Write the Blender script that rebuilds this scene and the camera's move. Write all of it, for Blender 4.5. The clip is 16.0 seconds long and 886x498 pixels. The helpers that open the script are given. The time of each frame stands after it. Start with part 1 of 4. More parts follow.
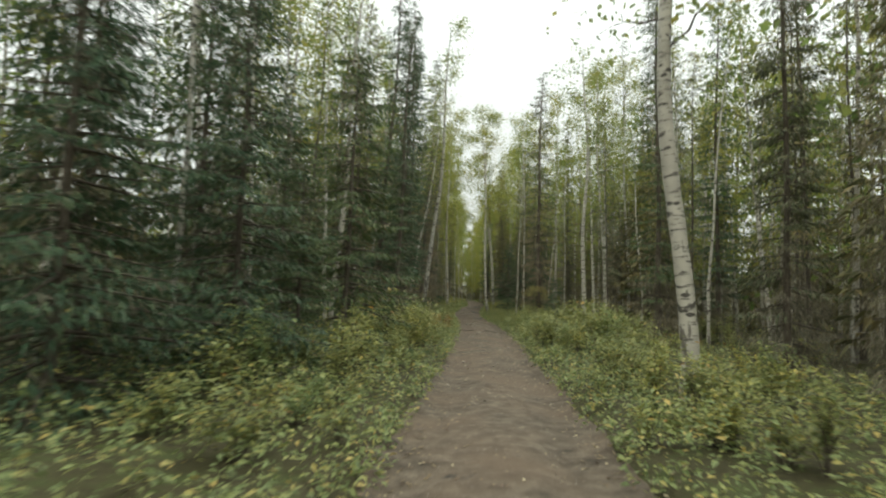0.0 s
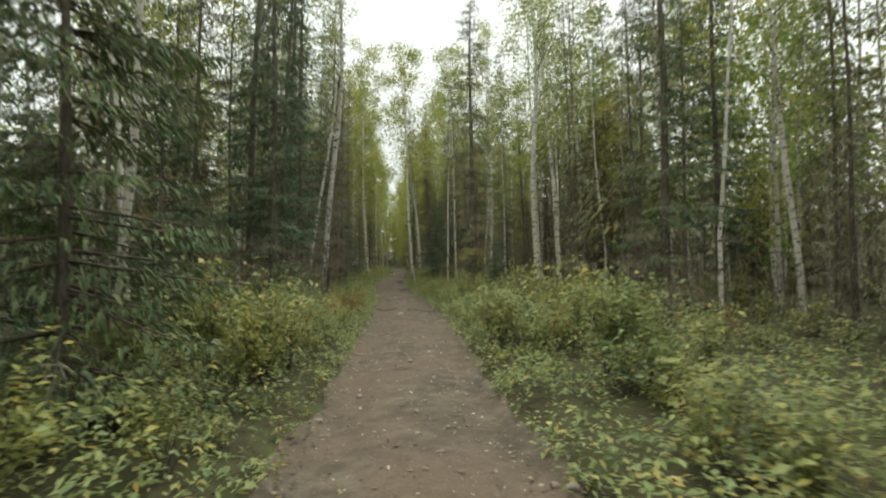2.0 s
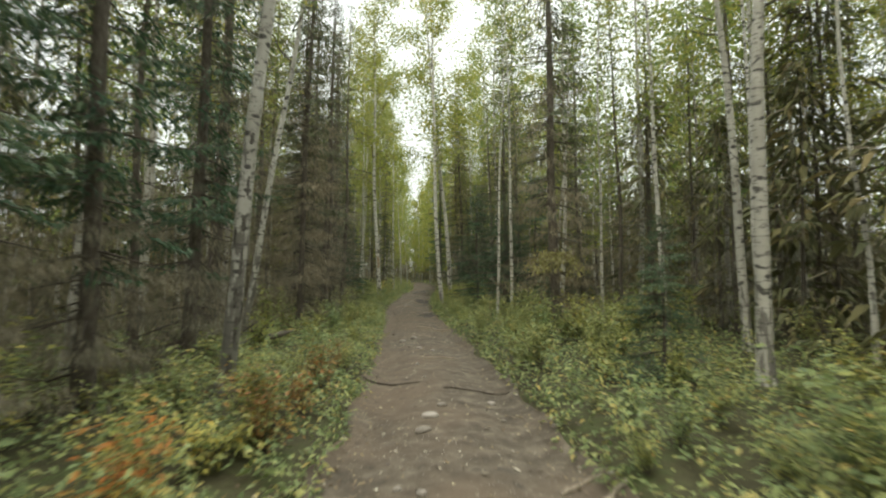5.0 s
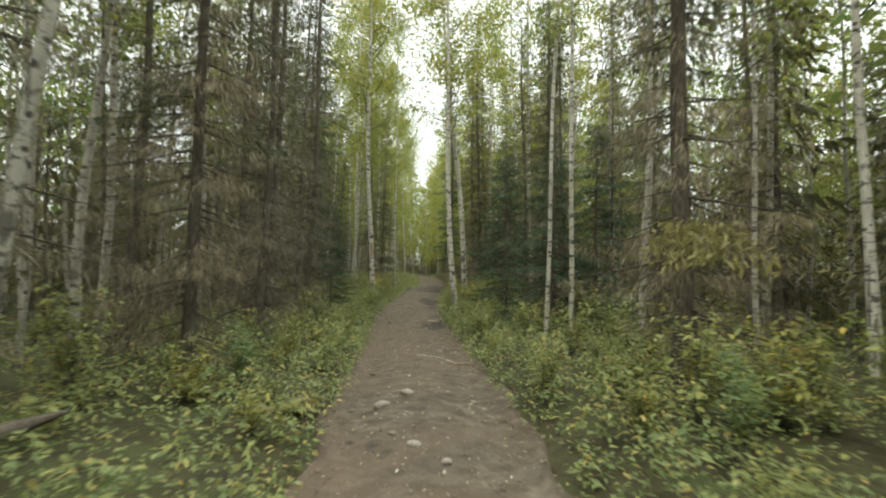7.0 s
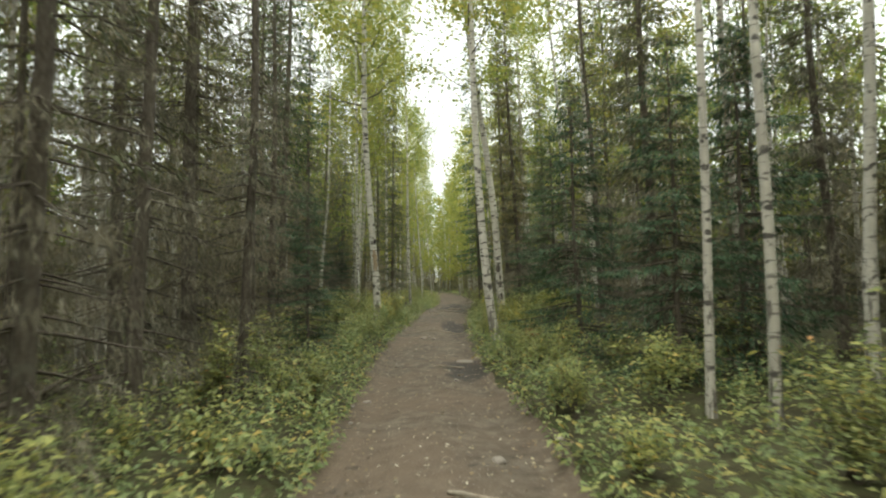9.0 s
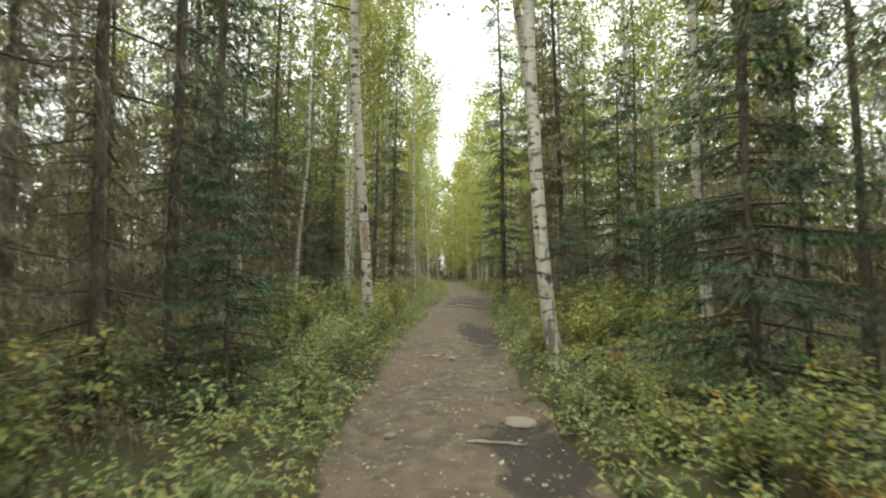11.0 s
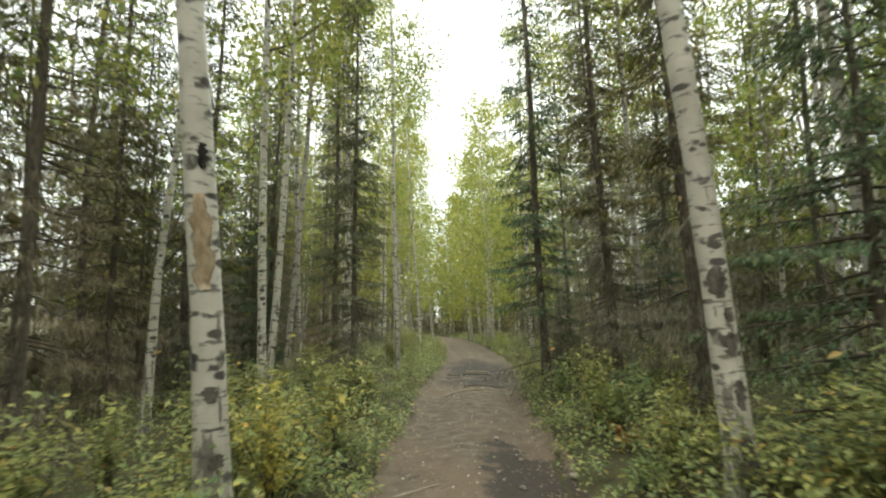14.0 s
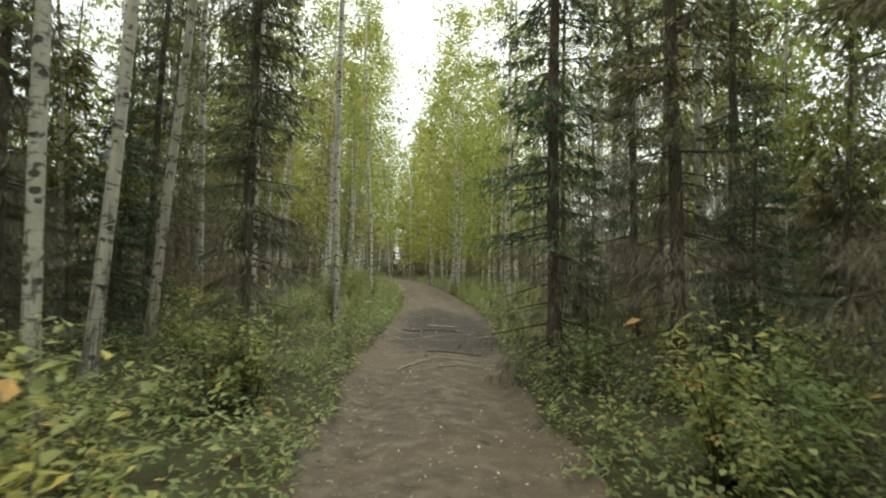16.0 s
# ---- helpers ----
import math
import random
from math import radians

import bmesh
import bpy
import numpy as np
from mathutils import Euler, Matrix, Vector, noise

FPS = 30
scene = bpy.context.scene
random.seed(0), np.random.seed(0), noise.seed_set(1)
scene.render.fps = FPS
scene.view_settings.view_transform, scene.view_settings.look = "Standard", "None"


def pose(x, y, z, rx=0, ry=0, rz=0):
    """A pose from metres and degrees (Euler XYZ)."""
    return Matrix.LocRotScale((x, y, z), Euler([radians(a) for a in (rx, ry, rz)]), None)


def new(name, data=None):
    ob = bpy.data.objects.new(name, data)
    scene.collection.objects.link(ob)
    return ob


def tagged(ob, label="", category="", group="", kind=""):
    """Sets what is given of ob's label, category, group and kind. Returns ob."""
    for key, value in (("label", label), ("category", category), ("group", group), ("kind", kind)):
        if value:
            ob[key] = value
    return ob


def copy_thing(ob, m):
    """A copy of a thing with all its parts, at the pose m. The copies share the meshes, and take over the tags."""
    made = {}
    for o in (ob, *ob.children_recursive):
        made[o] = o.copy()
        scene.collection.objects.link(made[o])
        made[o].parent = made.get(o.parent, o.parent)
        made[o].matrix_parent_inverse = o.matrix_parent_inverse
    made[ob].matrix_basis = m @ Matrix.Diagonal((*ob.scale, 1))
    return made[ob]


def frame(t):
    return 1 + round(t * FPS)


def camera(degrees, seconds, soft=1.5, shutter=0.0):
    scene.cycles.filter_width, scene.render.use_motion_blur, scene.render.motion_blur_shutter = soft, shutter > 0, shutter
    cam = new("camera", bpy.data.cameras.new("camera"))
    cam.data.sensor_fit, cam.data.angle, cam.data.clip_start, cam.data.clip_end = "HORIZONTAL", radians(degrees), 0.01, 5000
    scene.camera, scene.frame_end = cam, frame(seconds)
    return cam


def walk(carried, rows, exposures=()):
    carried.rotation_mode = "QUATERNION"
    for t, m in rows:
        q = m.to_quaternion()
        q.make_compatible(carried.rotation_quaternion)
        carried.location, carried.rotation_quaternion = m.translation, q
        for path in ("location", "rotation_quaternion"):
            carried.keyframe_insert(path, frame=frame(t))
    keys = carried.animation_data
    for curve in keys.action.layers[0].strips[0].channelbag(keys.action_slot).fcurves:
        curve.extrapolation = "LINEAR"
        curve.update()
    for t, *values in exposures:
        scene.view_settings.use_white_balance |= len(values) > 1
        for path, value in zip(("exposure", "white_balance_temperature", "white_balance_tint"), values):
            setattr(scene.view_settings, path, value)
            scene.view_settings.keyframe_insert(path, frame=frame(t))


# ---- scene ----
from math import sin, cos, pi, hypot, tau, atan2, exp

cam = camera(75.50, 16.0, soft=2.1, shutter=0.45)
PATH = [
    (0.0, pose(-0.000, 0.000, 1.538, 93.97, -1.97, 0.00)),
    (0.5, pose(0.161, 2.022, 1.585, 93.86, -0.64, -2.61)),
    (1.0, pose(0.284, 3.671, 1.675, 94.66, -2.43, -5.35)),
    (1.5, pose(0.559, 5.176, 1.601, 93.24, 0.09, -6.81)),
    (2.0, pose(0.694, 6.531, 1.508, 90.70, 0.71, -7.15)),
    (2.5, pose(0.692, 7.921, 1.443, 87.90, -3.71, -5.79)),
    (3.0, pose(0.796, 9.311, 1.471, 88.47, -0.79, -4.82)),
    (3.5, pose(0.884, 11.139, 1.458, 90.61, -0.00, -4.43)),
    (4.0, pose(0.966, 13.252, 1.429, 91.44, -0.00, -4.46)),
    (4.5, pose(1.053, 15.495, 1.400, 91.64, 0.00, -4.72)),
    (5.0, pose(1.157, 17.714, 1.366, 92.10, -0.00, -5.05)),
    (5.5, pose(1.288, 19.752, 1.305, 93.18, -1.28, -5.26)),
    (6.0, pose(1.457, 21.460, 1.340, 92.83, 2.03, -5.19)),
    (6.5, pose(1.549, 23.254, 1.303, 91.78, 1.10, -4.86)),
    (7.0, pose(1.596, 25.052, 1.290, 91.44, -0.97, -4.25)),
    (7.5, pose(1.730, 26.804, 1.179, 89.61, 0.89, -3.39)),
    (8.0, pose(1.720, 28.474, 1.277, 92.40, 0.17, -2.54)),
    (8.5, pose(1.754, 29.984, 1.215, 92.61, 0.73, -2.30)),
    (9.0, pose(1.750, 31.389, 1.126, 93.13, 1.27, -2.37)),
    (9.5, pose(1.719, 32.807, 1.139, 92.05, 0.00, -2.34)),
    (10.0, pose(1.676, 34.223, 1.120, 91.56, 0.00, -2.25)),
    (10.5, pose(1.633, 35.628, 1.095, 91.62, 0.00, -2.14)),
    (11.0, pose(1.607, 37.016, 1.088, 91.99, 0.00, -2.03)),
    (11.5, pose(1.610, 38.382, 1.146, 91.93, 0.70, -1.97)),
    (12.0, pose(1.656, 39.706, 1.016, 88.75, 2.85, -1.99)),
    (12.5, pose(1.632, 41.148, 0.959, 88.66, 0.36, -2.09)),
    (13.0, pose(1.709, 42.571, 0.961, 88.51, 1.78, -1.70)),
    (13.5, pose(1.680, 43.957, 0.915, 90.96, -0.21, -1.32)),
    (14.0, pose(1.830, 45.259, 1.216, 97.07, 1.50, -2.57)),
    (14.5, pose(1.807, 46.762, 1.131, 96.02, -3.90, -3.61)),
    (15.0, pose(1.993, 47.977, 1.138, 96.51, 0.25, -5.36)),
    (15.5, pose(2.058, 49.029, 1.113, 92.59, 0.73, -5.82)),
    (16.0, pose(2.099, 49.850, 1.114, 91.43, -1.24, -6.54)),
]
EXPOSURES = [(t, stops, 6470, 1) for t, stops in ((0.0, 0.10), (1.5, 0.24), (3.0, 0.30), (5.5, 0.58), (9.0, 0.86), (11.5, 1.12), (12.5, 1.10), (13.5, 1.10), (14.2, 1.05), (15.0, 0.90), (16.0, 0.84))]
walk(cam, PATH, EXPOSURES)

# ---------------------------------------------------------------- light
world = bpy.data.worlds.new("overcast_sky")
scene.world = world
world.use_nodes = True
wn, wl = world.node_tree.nodes, world.node_tree.links
sky = wn.new("ShaderNodeTexSky")
sky.sky_type, sky.sun_disc = "NISHITA", False
sky.sun_elevation, sky.sun_rotation = radians(48), radians(200)
sky.air_density, sky.dust_density, sky.ozone_density = 1.0, 6.0, 1.0
grey = wn.new("ShaderNodeMix")
grey.data_type = "RGBA"
grey.inputs[0].default_value = 0.8
grey.inputs[7].default_value = (9.7, 9.6, 9.2, 1)
wl.new(sky.outputs[0], grey.inputs[6])
wl.new(grey.outputs[2], wn["Background"].inputs[0])
# an overcast sky is about three times as bright overhead as at the horizon
way_up, split, rise = wn.new("ShaderNodeTexCoord"), wn.new("ShaderNodeSeparateXYZ"), wn.new("ShaderNodeMapRange")
wl.new(way_up.outputs["Generated"], split.inputs[0])
wl.new(split.outputs["Z"], rise.inputs[0])
rise.inputs[3].default_value, rise.inputs[4].default_value = 0.075, 0.23
wl.new(rise.outputs[0], wn["Background"].inputs[1])
sun = new("sun", bpy.data.lights.new("sun", "SUN"))
sun.data.energy, sun.data.angle, sun.data.color = 1.5, radians(40), (1.0, 0.97, 0.92)
sun.matrix_world = pose(0, 0, 30, 42, 0, 160)


# ---------------------------------------------------------------- materials
def material(name, rough=0.8, spec=0.3):
    m = bpy.data.materials.new(name)
    m.use_nodes = True
    b = m.node_tree.nodes["Principled BSDF"]
    b.inputs["Roughness"].default_value = rough
    b.inputs["Specular IOR Level"].default_value = spec
    return m, m.node_tree.nodes, m.node_tree.links, b


def coords(n, l, scale=(1, 1, 1), kind="Object"):
    c, mp = n.new("ShaderNodeTexCoord"), n.new("ShaderNodeMapping")
    mp.inputs["Scale"].default_value = scale
    l.new(c.outputs[kind], mp.inputs[0])
    return mp.outputs[0]


def noise_tex(n, l, vec, scale, detail=4, rough=0.55):
    t = n.new("ShaderNodeTexNoise")
    t.inputs["Scale"].default_value, t.inputs["Detail"].default_value = scale, detail
    t.inputs["Roughness"].default_value = rough
    l.new(vec, t.inputs["Vector"])
    return t.outputs["Fac"]


def ramp(n, l, fac, stops):
    r = n.new("ShaderNodeValToRGB")
    e = r.color_ramp.elements
    while len(e) < len(stops):
        e.new(0.5)
    for el, (p, c) in zip(e, stops):
        el.position, el.color = p, (*c, 1) if len(c) == 3 else c
    l.new(fac, r.inputs[0])
    return r.outputs[0]


def mix(n, l, fac, a, b, mode="MIX"):
    m = n.new("ShaderNodeMix")
    m.data_type, m.blend_type = "RGBA", mode
    for sock, v in ((m.inputs[0], fac), (m.inputs[6], a), (m.inputs[7], b)):
        if isinstance(v, (int, float)):
            sock.default_value = v
        elif isinstance(v, tuple):
            sock.default_value = (*v, 1)
        else:
            l.new(v, sock)
    return m.outputs[2]


def math_node(n, l, op, a, b=0.0, clamp=False):
    m = n.new("ShaderNodeMath")
    m.operation, m.use_clamp = op, clamp
    for sock, v in ((m.inputs[0], a), (m.inputs[1], b)):
        if isinstance(v, (int, float)):
            sock.default_value = v
        else:
            l.new(v, sock)
    return m.outputs[0]


def bump(n, l, b, height, strength=0.5, dist=0.02):
    k = n.new("ShaderNodeBump")
    k.inputs["Strength"].default_value, k.inputs["Distance"].default_value = strength, dist
    l.new(height, k.inputs["Height"])
    l.new(k.outputs[0], b.inputs["Normal"])


def leaf_material(name, stops, tree_stops, trans=0.25, rough=0.55):
    """Leaves: colour by leaf, tinted by plant, with light passing through."""
    m, n, l, b = material(name, rough, 0.25)
    geo, info = n.new("ShaderNodeNewGeometry"), n.new("ShaderNodeObjectInfo")
    c = ramp(n, l, geo.outputs["Random Per Island"], stops)
    tint = ramp(n, l, info.outputs["Random"], tree_stops)
    c = mix(n, l, 1.0, c, tint, "MULTIPLY")
    patch = noise_tex(n, l, coords(n, l, (1, 1, 1)), 1.3, 3)
    c = mix(n, l, 1.0, c, ramp(n, l, patch, [(0.3, (0.72, 0.74, 0.7)), (0.7, (1.2, 1.18, 1.1))]), "MULTIPLY")
    l.new(c, b.inputs["Base Color"])
    if trans:
        t, mx = n.new("ShaderNodeBsdfTranslucent"), n.new("ShaderNodeMixShader")
        l.new(c, t.inputs[0])
        mx.inputs[0].default_value = trans
        l.new(b.outputs[0], mx.inputs[1])
        l.new(t.outputs[0], mx.inputs[2])
        l.new(mx.outputs[0], n["Material Output"].inputs[0])
    return m


WARM = [(0.0, (0.75, 0.85, 0.8)), (0.5, (1.0, 1.0, 1.0)), (1.0, (1.3, 1.12, 0.85))]
needle_mat = leaf_material("spruce_needles", [(0, (0.0806, 0.093, 0.057)), (0.5, (0.137, 0.147, 0.0858)), (0.85, (0.193, 0.19, 0.11)), (1, (0.258, 0.224, 0.13))], WARM, 0.15, 0.65)
young_mat = leaf_material("young_spruce_needles", [(0, (0.0468, 0.0858, 0.053)), (0.6, (0.078, 0.13, 0.0727)), (1, (0.137, 0.176, 0.0946))], WARM, 0.15, 0.6)
dead_mat = leaf_material("dry_lichen_twigs", [(0, (0.13, 0.114, 0.088)), (0.6, (0.235, 0.215, 0.168)), (1, (0.36, 0.34, 0.275))], [(0, (0.82, 0.84, 0.86)), (1, (1.15, 1.08, 1.0))], 0.12, 0.9)
aspen_mat = leaf_material("aspen_leaves", [(0, (0.15, 0.2, 0.07)), (0.5, (0.24, 0.29, 0.0958)), (0.85, (0.33, 0.34, 0.1091)), (1, (0.44, 0.38, 0.1089))],
                          [(0, (0.8, 0.95, 0.9)), (0.5, (1, 1, 1)), (1, (1.25, 1.12, 0.8))], 0.5)
gold_mat = leaf_material("yellowing_aspen_leaves", [(0, (0.175, 0.216, 0.0676)), (0.5, (0.276, 0.304, 0.0917)), (1, (0.423, 0.368, 0.102))],
                         [(0, (0.9, 1, 0.9)), (1, (1.1, 1.05, 0.9))], 0.48)
shrub_mat = leaf_material("shrub_leaves", [(0, (0.169, 0.206, 0.0948)), (0.5, (0.263, 0.294, 0.124)), (0.88, (0.388, 0.394, 0.143)), (0.97, (0.475, 0.413, 0.13)), (1, (0.425, 0.213, 0.0839))],
                          [(0, (0.75, 0.92, 0.9)), (0.45, (1, 1, 1)), (0.85, (1.2, 1.13, 0.88)), (1, (1.45, 1.22, 0.8))], 0.35)
herb_mat = leaf_material("forest_floor_herbs", [(0, (0.15, 0.198, 0.0855)), (0.5, (0.244, 0.3, 0.125)), (0.85, (0.362, 0.381, 0.146)), (1, (0.5, 0.375, 0.126))], [(0, (1, 1, 1)), (1, (1, 1, 1))], 0.3)
orange_mat = leaf_material("autumn_shrub_leaves", [(0, (0.2, 0.16, 0.0535)), (0.4, (0.36, 0.21, 0.0668)), (0.8, (0.42, 0.17, 0.0587)), (1, (0.4, 0.34, 0.1049))], WARM, 0.35)
dry_mat = leaf_material("dry_fern", [(0, (0.22, 0.19, 0.0816)), (0.5, (0.34, 0.31, 0.1272)), (1, (0.48, 0.44, 0.2156))], [(0, (1, 1, 1)), (1, (1, 1, 1))], 0.4)
litter_mat = leaf_material("fallen_leaves", [(0, (0.07, 0.045, 0.0295)), (0.5, (0.14, 0.095, 0.0554)), (0.85, (0.24, 0.18, 0.0975)), (1, (0.36, 0.31, 0.2))], [(0, (1, 1, 1)), (1, (1, 1, 1))], 0.1)


def birch_bark(name, foot_from, pale):
    """White bark with cracks and scars; furrowed and dark up to a height that foot_from sets (lower: higher up)."""
    m, n, l, b = material(name, 0.62, 0.3)
    co = coords(n, l)
    sep = n.new("ShaderNodeSeparateXYZ")
    l.new(co, sep.inputs[0])
    info = n.new("ShaderNodeObjectInfo")
    base = ramp(n, l, noise_tex(n, l, co, 2.2, 4), [(0.3, (0.36, 0.34, 0.295)), (0.55, (0.50, 0.48, 0.425)), (0.8, (0.60, 0.58, 0.52))])
    base = mix(n, l, 1.0, base, ramp(n, l, info.outputs["Random"], [(0, tuple(pale * q for q in (0.80, 0.78, 0.74))), (0.5, tuple(pale * q for q in (1.0, 0.99, 0.97))), (1, tuple(pale * q for q in (1.14, 1.13, 1.10)))]), "MULTIPLY")
    # short dark lenticels, flat and wide
    lent = noise_tex(n, l, coords(n, l, (2.6, 2.6, 11)), 2.0, 3, 0.6)
    c = mix(n, l, ramp(n, l, lent, [(0.57, (0, 0, 0)), (0.64, (0.85, 0.85, 0.85))]), base, (0.13, 0.12, 0.105))
    # thin ragged cracks round the stem
    crack = n.new("ShaderNodeTexWave")
    crack.wave_type, crack.bands_direction = "BANDS", "Z"
    crack.inputs["Scale"].default_value, crack.inputs["Distortion"].default_value = 1.15, 9.0
    crack.inputs["Detail"].default_value, crack.inputs["Detail Scale"].default_value = 4.0, 1.6
    l.new(co, crack.inputs["Vector"])
    broken = ramp(n, l, noise_tex(n, l, coords(n, l, (5, 5, 2.5)), 1.6, 3), [(0.46, (0, 0, 0)), (0.56, (1, 1, 1))])
    c = mix(n, l, math_node(n, l, "MULTIPLY", ramp(n, l, crack.outputs["Fac"], [(0.03, (0.9, 0.9, 0.9)), (0.12, (0, 0, 0))]), broken), c, (0.055, 0.05, 0.045))
    # black branch scars
    v = n.new("ShaderNodeTexVoronoi")
    v.inputs["Scale"].default_value = 1.0
    l.new(coords(n, l, (3.6, 3.6, 6.5)), v.inputs["Vector"])
    wob = math_node(n, l, "ADD", v.outputs["Distance"], math_node(n, l, "MULTIPLY", noise_tex(n, l, co, 14, 3), 0.22))
    c = mix(n, l, ramp(n, l, wob, [(0.30, (0.9, 0.9, 0.9)), (0.36, (0, 0, 0))]), c, (0.04, 0.036, 0.032))
    # furrowed dark bark towards the foot, ragged in outline
    foot = math_node(n, l, "SUBTRACT", math_node(n, l, "MULTIPLY", noise_tex(n, l, coords(n, l, (7, 7, 1.1)), 2.0, 4), 3.4), math_node(n, l, "MULTIPLY", sep.outputs["Z"], 0.28))
    c = mix(n, l, ramp(n, l, math_node(n, l, "MULTIPLY", foot, 0.5), [(foot_from, (0, 0, 0)), (foot_from + 0.06, (0.8, 0.8, 0.8))]), c, (0.11, 0.10, 0.085))
    # grey-green lichen
    c = mix(n, l, ramp(n, l, noise_tex(n, l, co, 0.9, 5, 0.7), [(0.58, (0, 0, 0)), (0.8, (0.45, 0.45, 0.45))]), c, (0.22, 0.23, 0.17))
    l.new(c, b.inputs["Base Color"])
    bump(n, l, b, math_node(n, l, "ADD", lent, wob), 0.35, 0.015)
    return m


def rough_bark(name, lo, hi, lichen):
    m, n, l, b = material(name, 0.9, 0.15)
    co = coords(n, l)
    plates = noise_tex(n, l, coords(n, l, (16, 16, 5)), 2.0, 5, 0.65)
    c = ramp(n, l, plates, [(0.35, lo), (0.65, hi)])
    c = mix(n, l, ramp(n, l, noise_tex(n, l, co, 3.0, 4), [(0.55, (0, 0, 0)), (0.72, (0.6, 0.6, 0.6))]), c, lichen)
    l.new(c, b.inputs["Base Color"])
    bump(n, l, b, plates, 0.7, 0.02)
    return m


birch_mat = birch_bark("birch_bark", 0.78, 1.0)
furrowed_mat = birch_bark("furrowed_birch_bark", 0.55, 0.86)
spruce_bark = rough_bark("spruce_bark", (0.070, 0.059, 0.047), (0.165, 0.142, 0.112), (0.20, 0.20, 0.155))
twig_mat = rough_bark("twig_bark", (0.06, 0.048, 0.036), (0.14, 0.12, 0.095), (0.2, 0.19, 0.15))
pale_wood = rough_bark("bleached_wood", (0.22, 0.18, 0.13), (0.40, 0.34, 0.26), (0.25, 0.25, 0.2))


def stone_material():
    m, n, l, b = material("stone", 0.75, 0.3)
    co = coords(n, l)
    info = n.new("ShaderNodeObjectInfo")
    s = noise_tex(n, l, co, 18, 5)
    c = ramp(n, l, s, [(0.3, (0.20, 0.18, 0.155)), (0.7, (0.38, 0.35, 0.31))])
    c = mix(n, l, 1.0, c, ramp(n, l, info.outputs["Random"], [(0, (0.6, 0.56, 0.5)), (1, (1.15, 1.12, 1.08))]), "MULTIPLY")
    l.new(c, b.inputs["Base Color"])
    bump(n, l, b, s, 0.4, 0.01)
    return m


stone_mat = stone_material()


def dirt_material():
    m, n, l, b = material("packed_dirt", 0.85, 0.25)
    co = coords(n, l)
    big = noise_tex(n, l, co, 0.55, 4)
    mid = noise_tex(n, l, co, 4.5, 5)
    fine = noise_tex(n, l, co, 45, 4, 0.7)
    c = ramp(n, l, mid, [(0.28, (0.046, 0.038, 0.029)), (0.5, (0.094, 0.078, 0.059)), (0.72, (0.165, 0.140, 0.108))])
    c = mix(n, l, ramp(n, l, big, [(0.42, (0, 0, 0)), (0.6, (0.75, 0.75, 0.75))]), c, (0.122, 0.092, 0.066))
    c = mix(n, l, 0.5, c, ramp(n, l, fine, [(0.3, (0.35, 0.33, 0.3)), (0.7, (0.8, 0.76, 0.7))]), "OVERLAY")
    # pale grit
    v = n.new("ShaderNodeTexVoronoi")
    v.inputs["Scale"].default_value = 21
    l.new(co, v.inputs["Vector"])
    grit = math_node(n, l, "MULTIPLY", ramp(n, l, v.outputs["Distance"], [(0.10, (1, 1, 1)), (0.17, (0, 0, 0))]), ramp(n, l, noise_tex(n, l, co, 2.1, 2), [(0.5, (0, 0, 0)), (0.62, (1, 1, 1))]))
    c = mix(n, l, grit, c, (0.34, 0.30, 0.25))
    # wet mud hollows
    def blob(x, y, rx, ry):
        mp = n.new("ShaderNodeMapping")
        mp.vector_type = "TEXTURE"
        mp.inputs["Location"].default_value = (x, y, 0)
        mp.inputs["Scale"].default_value = (rx, ry, 1000)
        tc = n.new("ShaderNodeTexCoord")
        l.new(tc.outputs["Object"], mp.inputs[0])
        g = n.new("ShaderNodeVectorMath")
        g.operation = "LENGTH"
        l.new(mp.outputs[0], g.inputs[0])
        return math_node(n, l, "SUBTRACT", 1.0, g.outputs["Value"], True)
    wet = math_node(n, l, "MAXIMUM", math_node(n, l, "MAXIMUM", blob(4.0, 65.8, 1.5, 5.2), blob(3.7, 61.9, 1.5, 2.9)), math_node(n, l, "MAXIMUM", blob(2.95, 50.5, 0.62, 3.6), blob(2.6, 42.0, 0.55, 1.5)))
    wet = math_node(n, l, "ADD", wet, math_node(n, l, "MULTIPLY", math_node(n, l, "SUBTRACT", mid, 0.5), 1.1))
    wet = math_node(n, l, "ADD", wet, math_node(n, l, "MULTIPLY", math_node(n, l, "SUBTRACT", noise_tex(n, l, co, 1.6, 3), 0.5), 1.0))
    wm = ramp(n, l, wet, [(0.16, (0, 0, 0)), (0.36, (0.85, 0.85, 0.85))])
    c = mix(n, l, wm, c, (0.022, 0.019, 0.016))
    l.new(c, b.inputs["Base Color"])
    l.new(mix(n, l, wm, (0.95, 0.95, 0.95), (0.85, 0.85, 0.85)), b.inputs["Roughness"])
    bump(n, l, b, math_node(n, l, "ADD", mid, math_node(n, l, "MULTIPLY", fine, 0.7)), 0.4, 0.02)
    return m


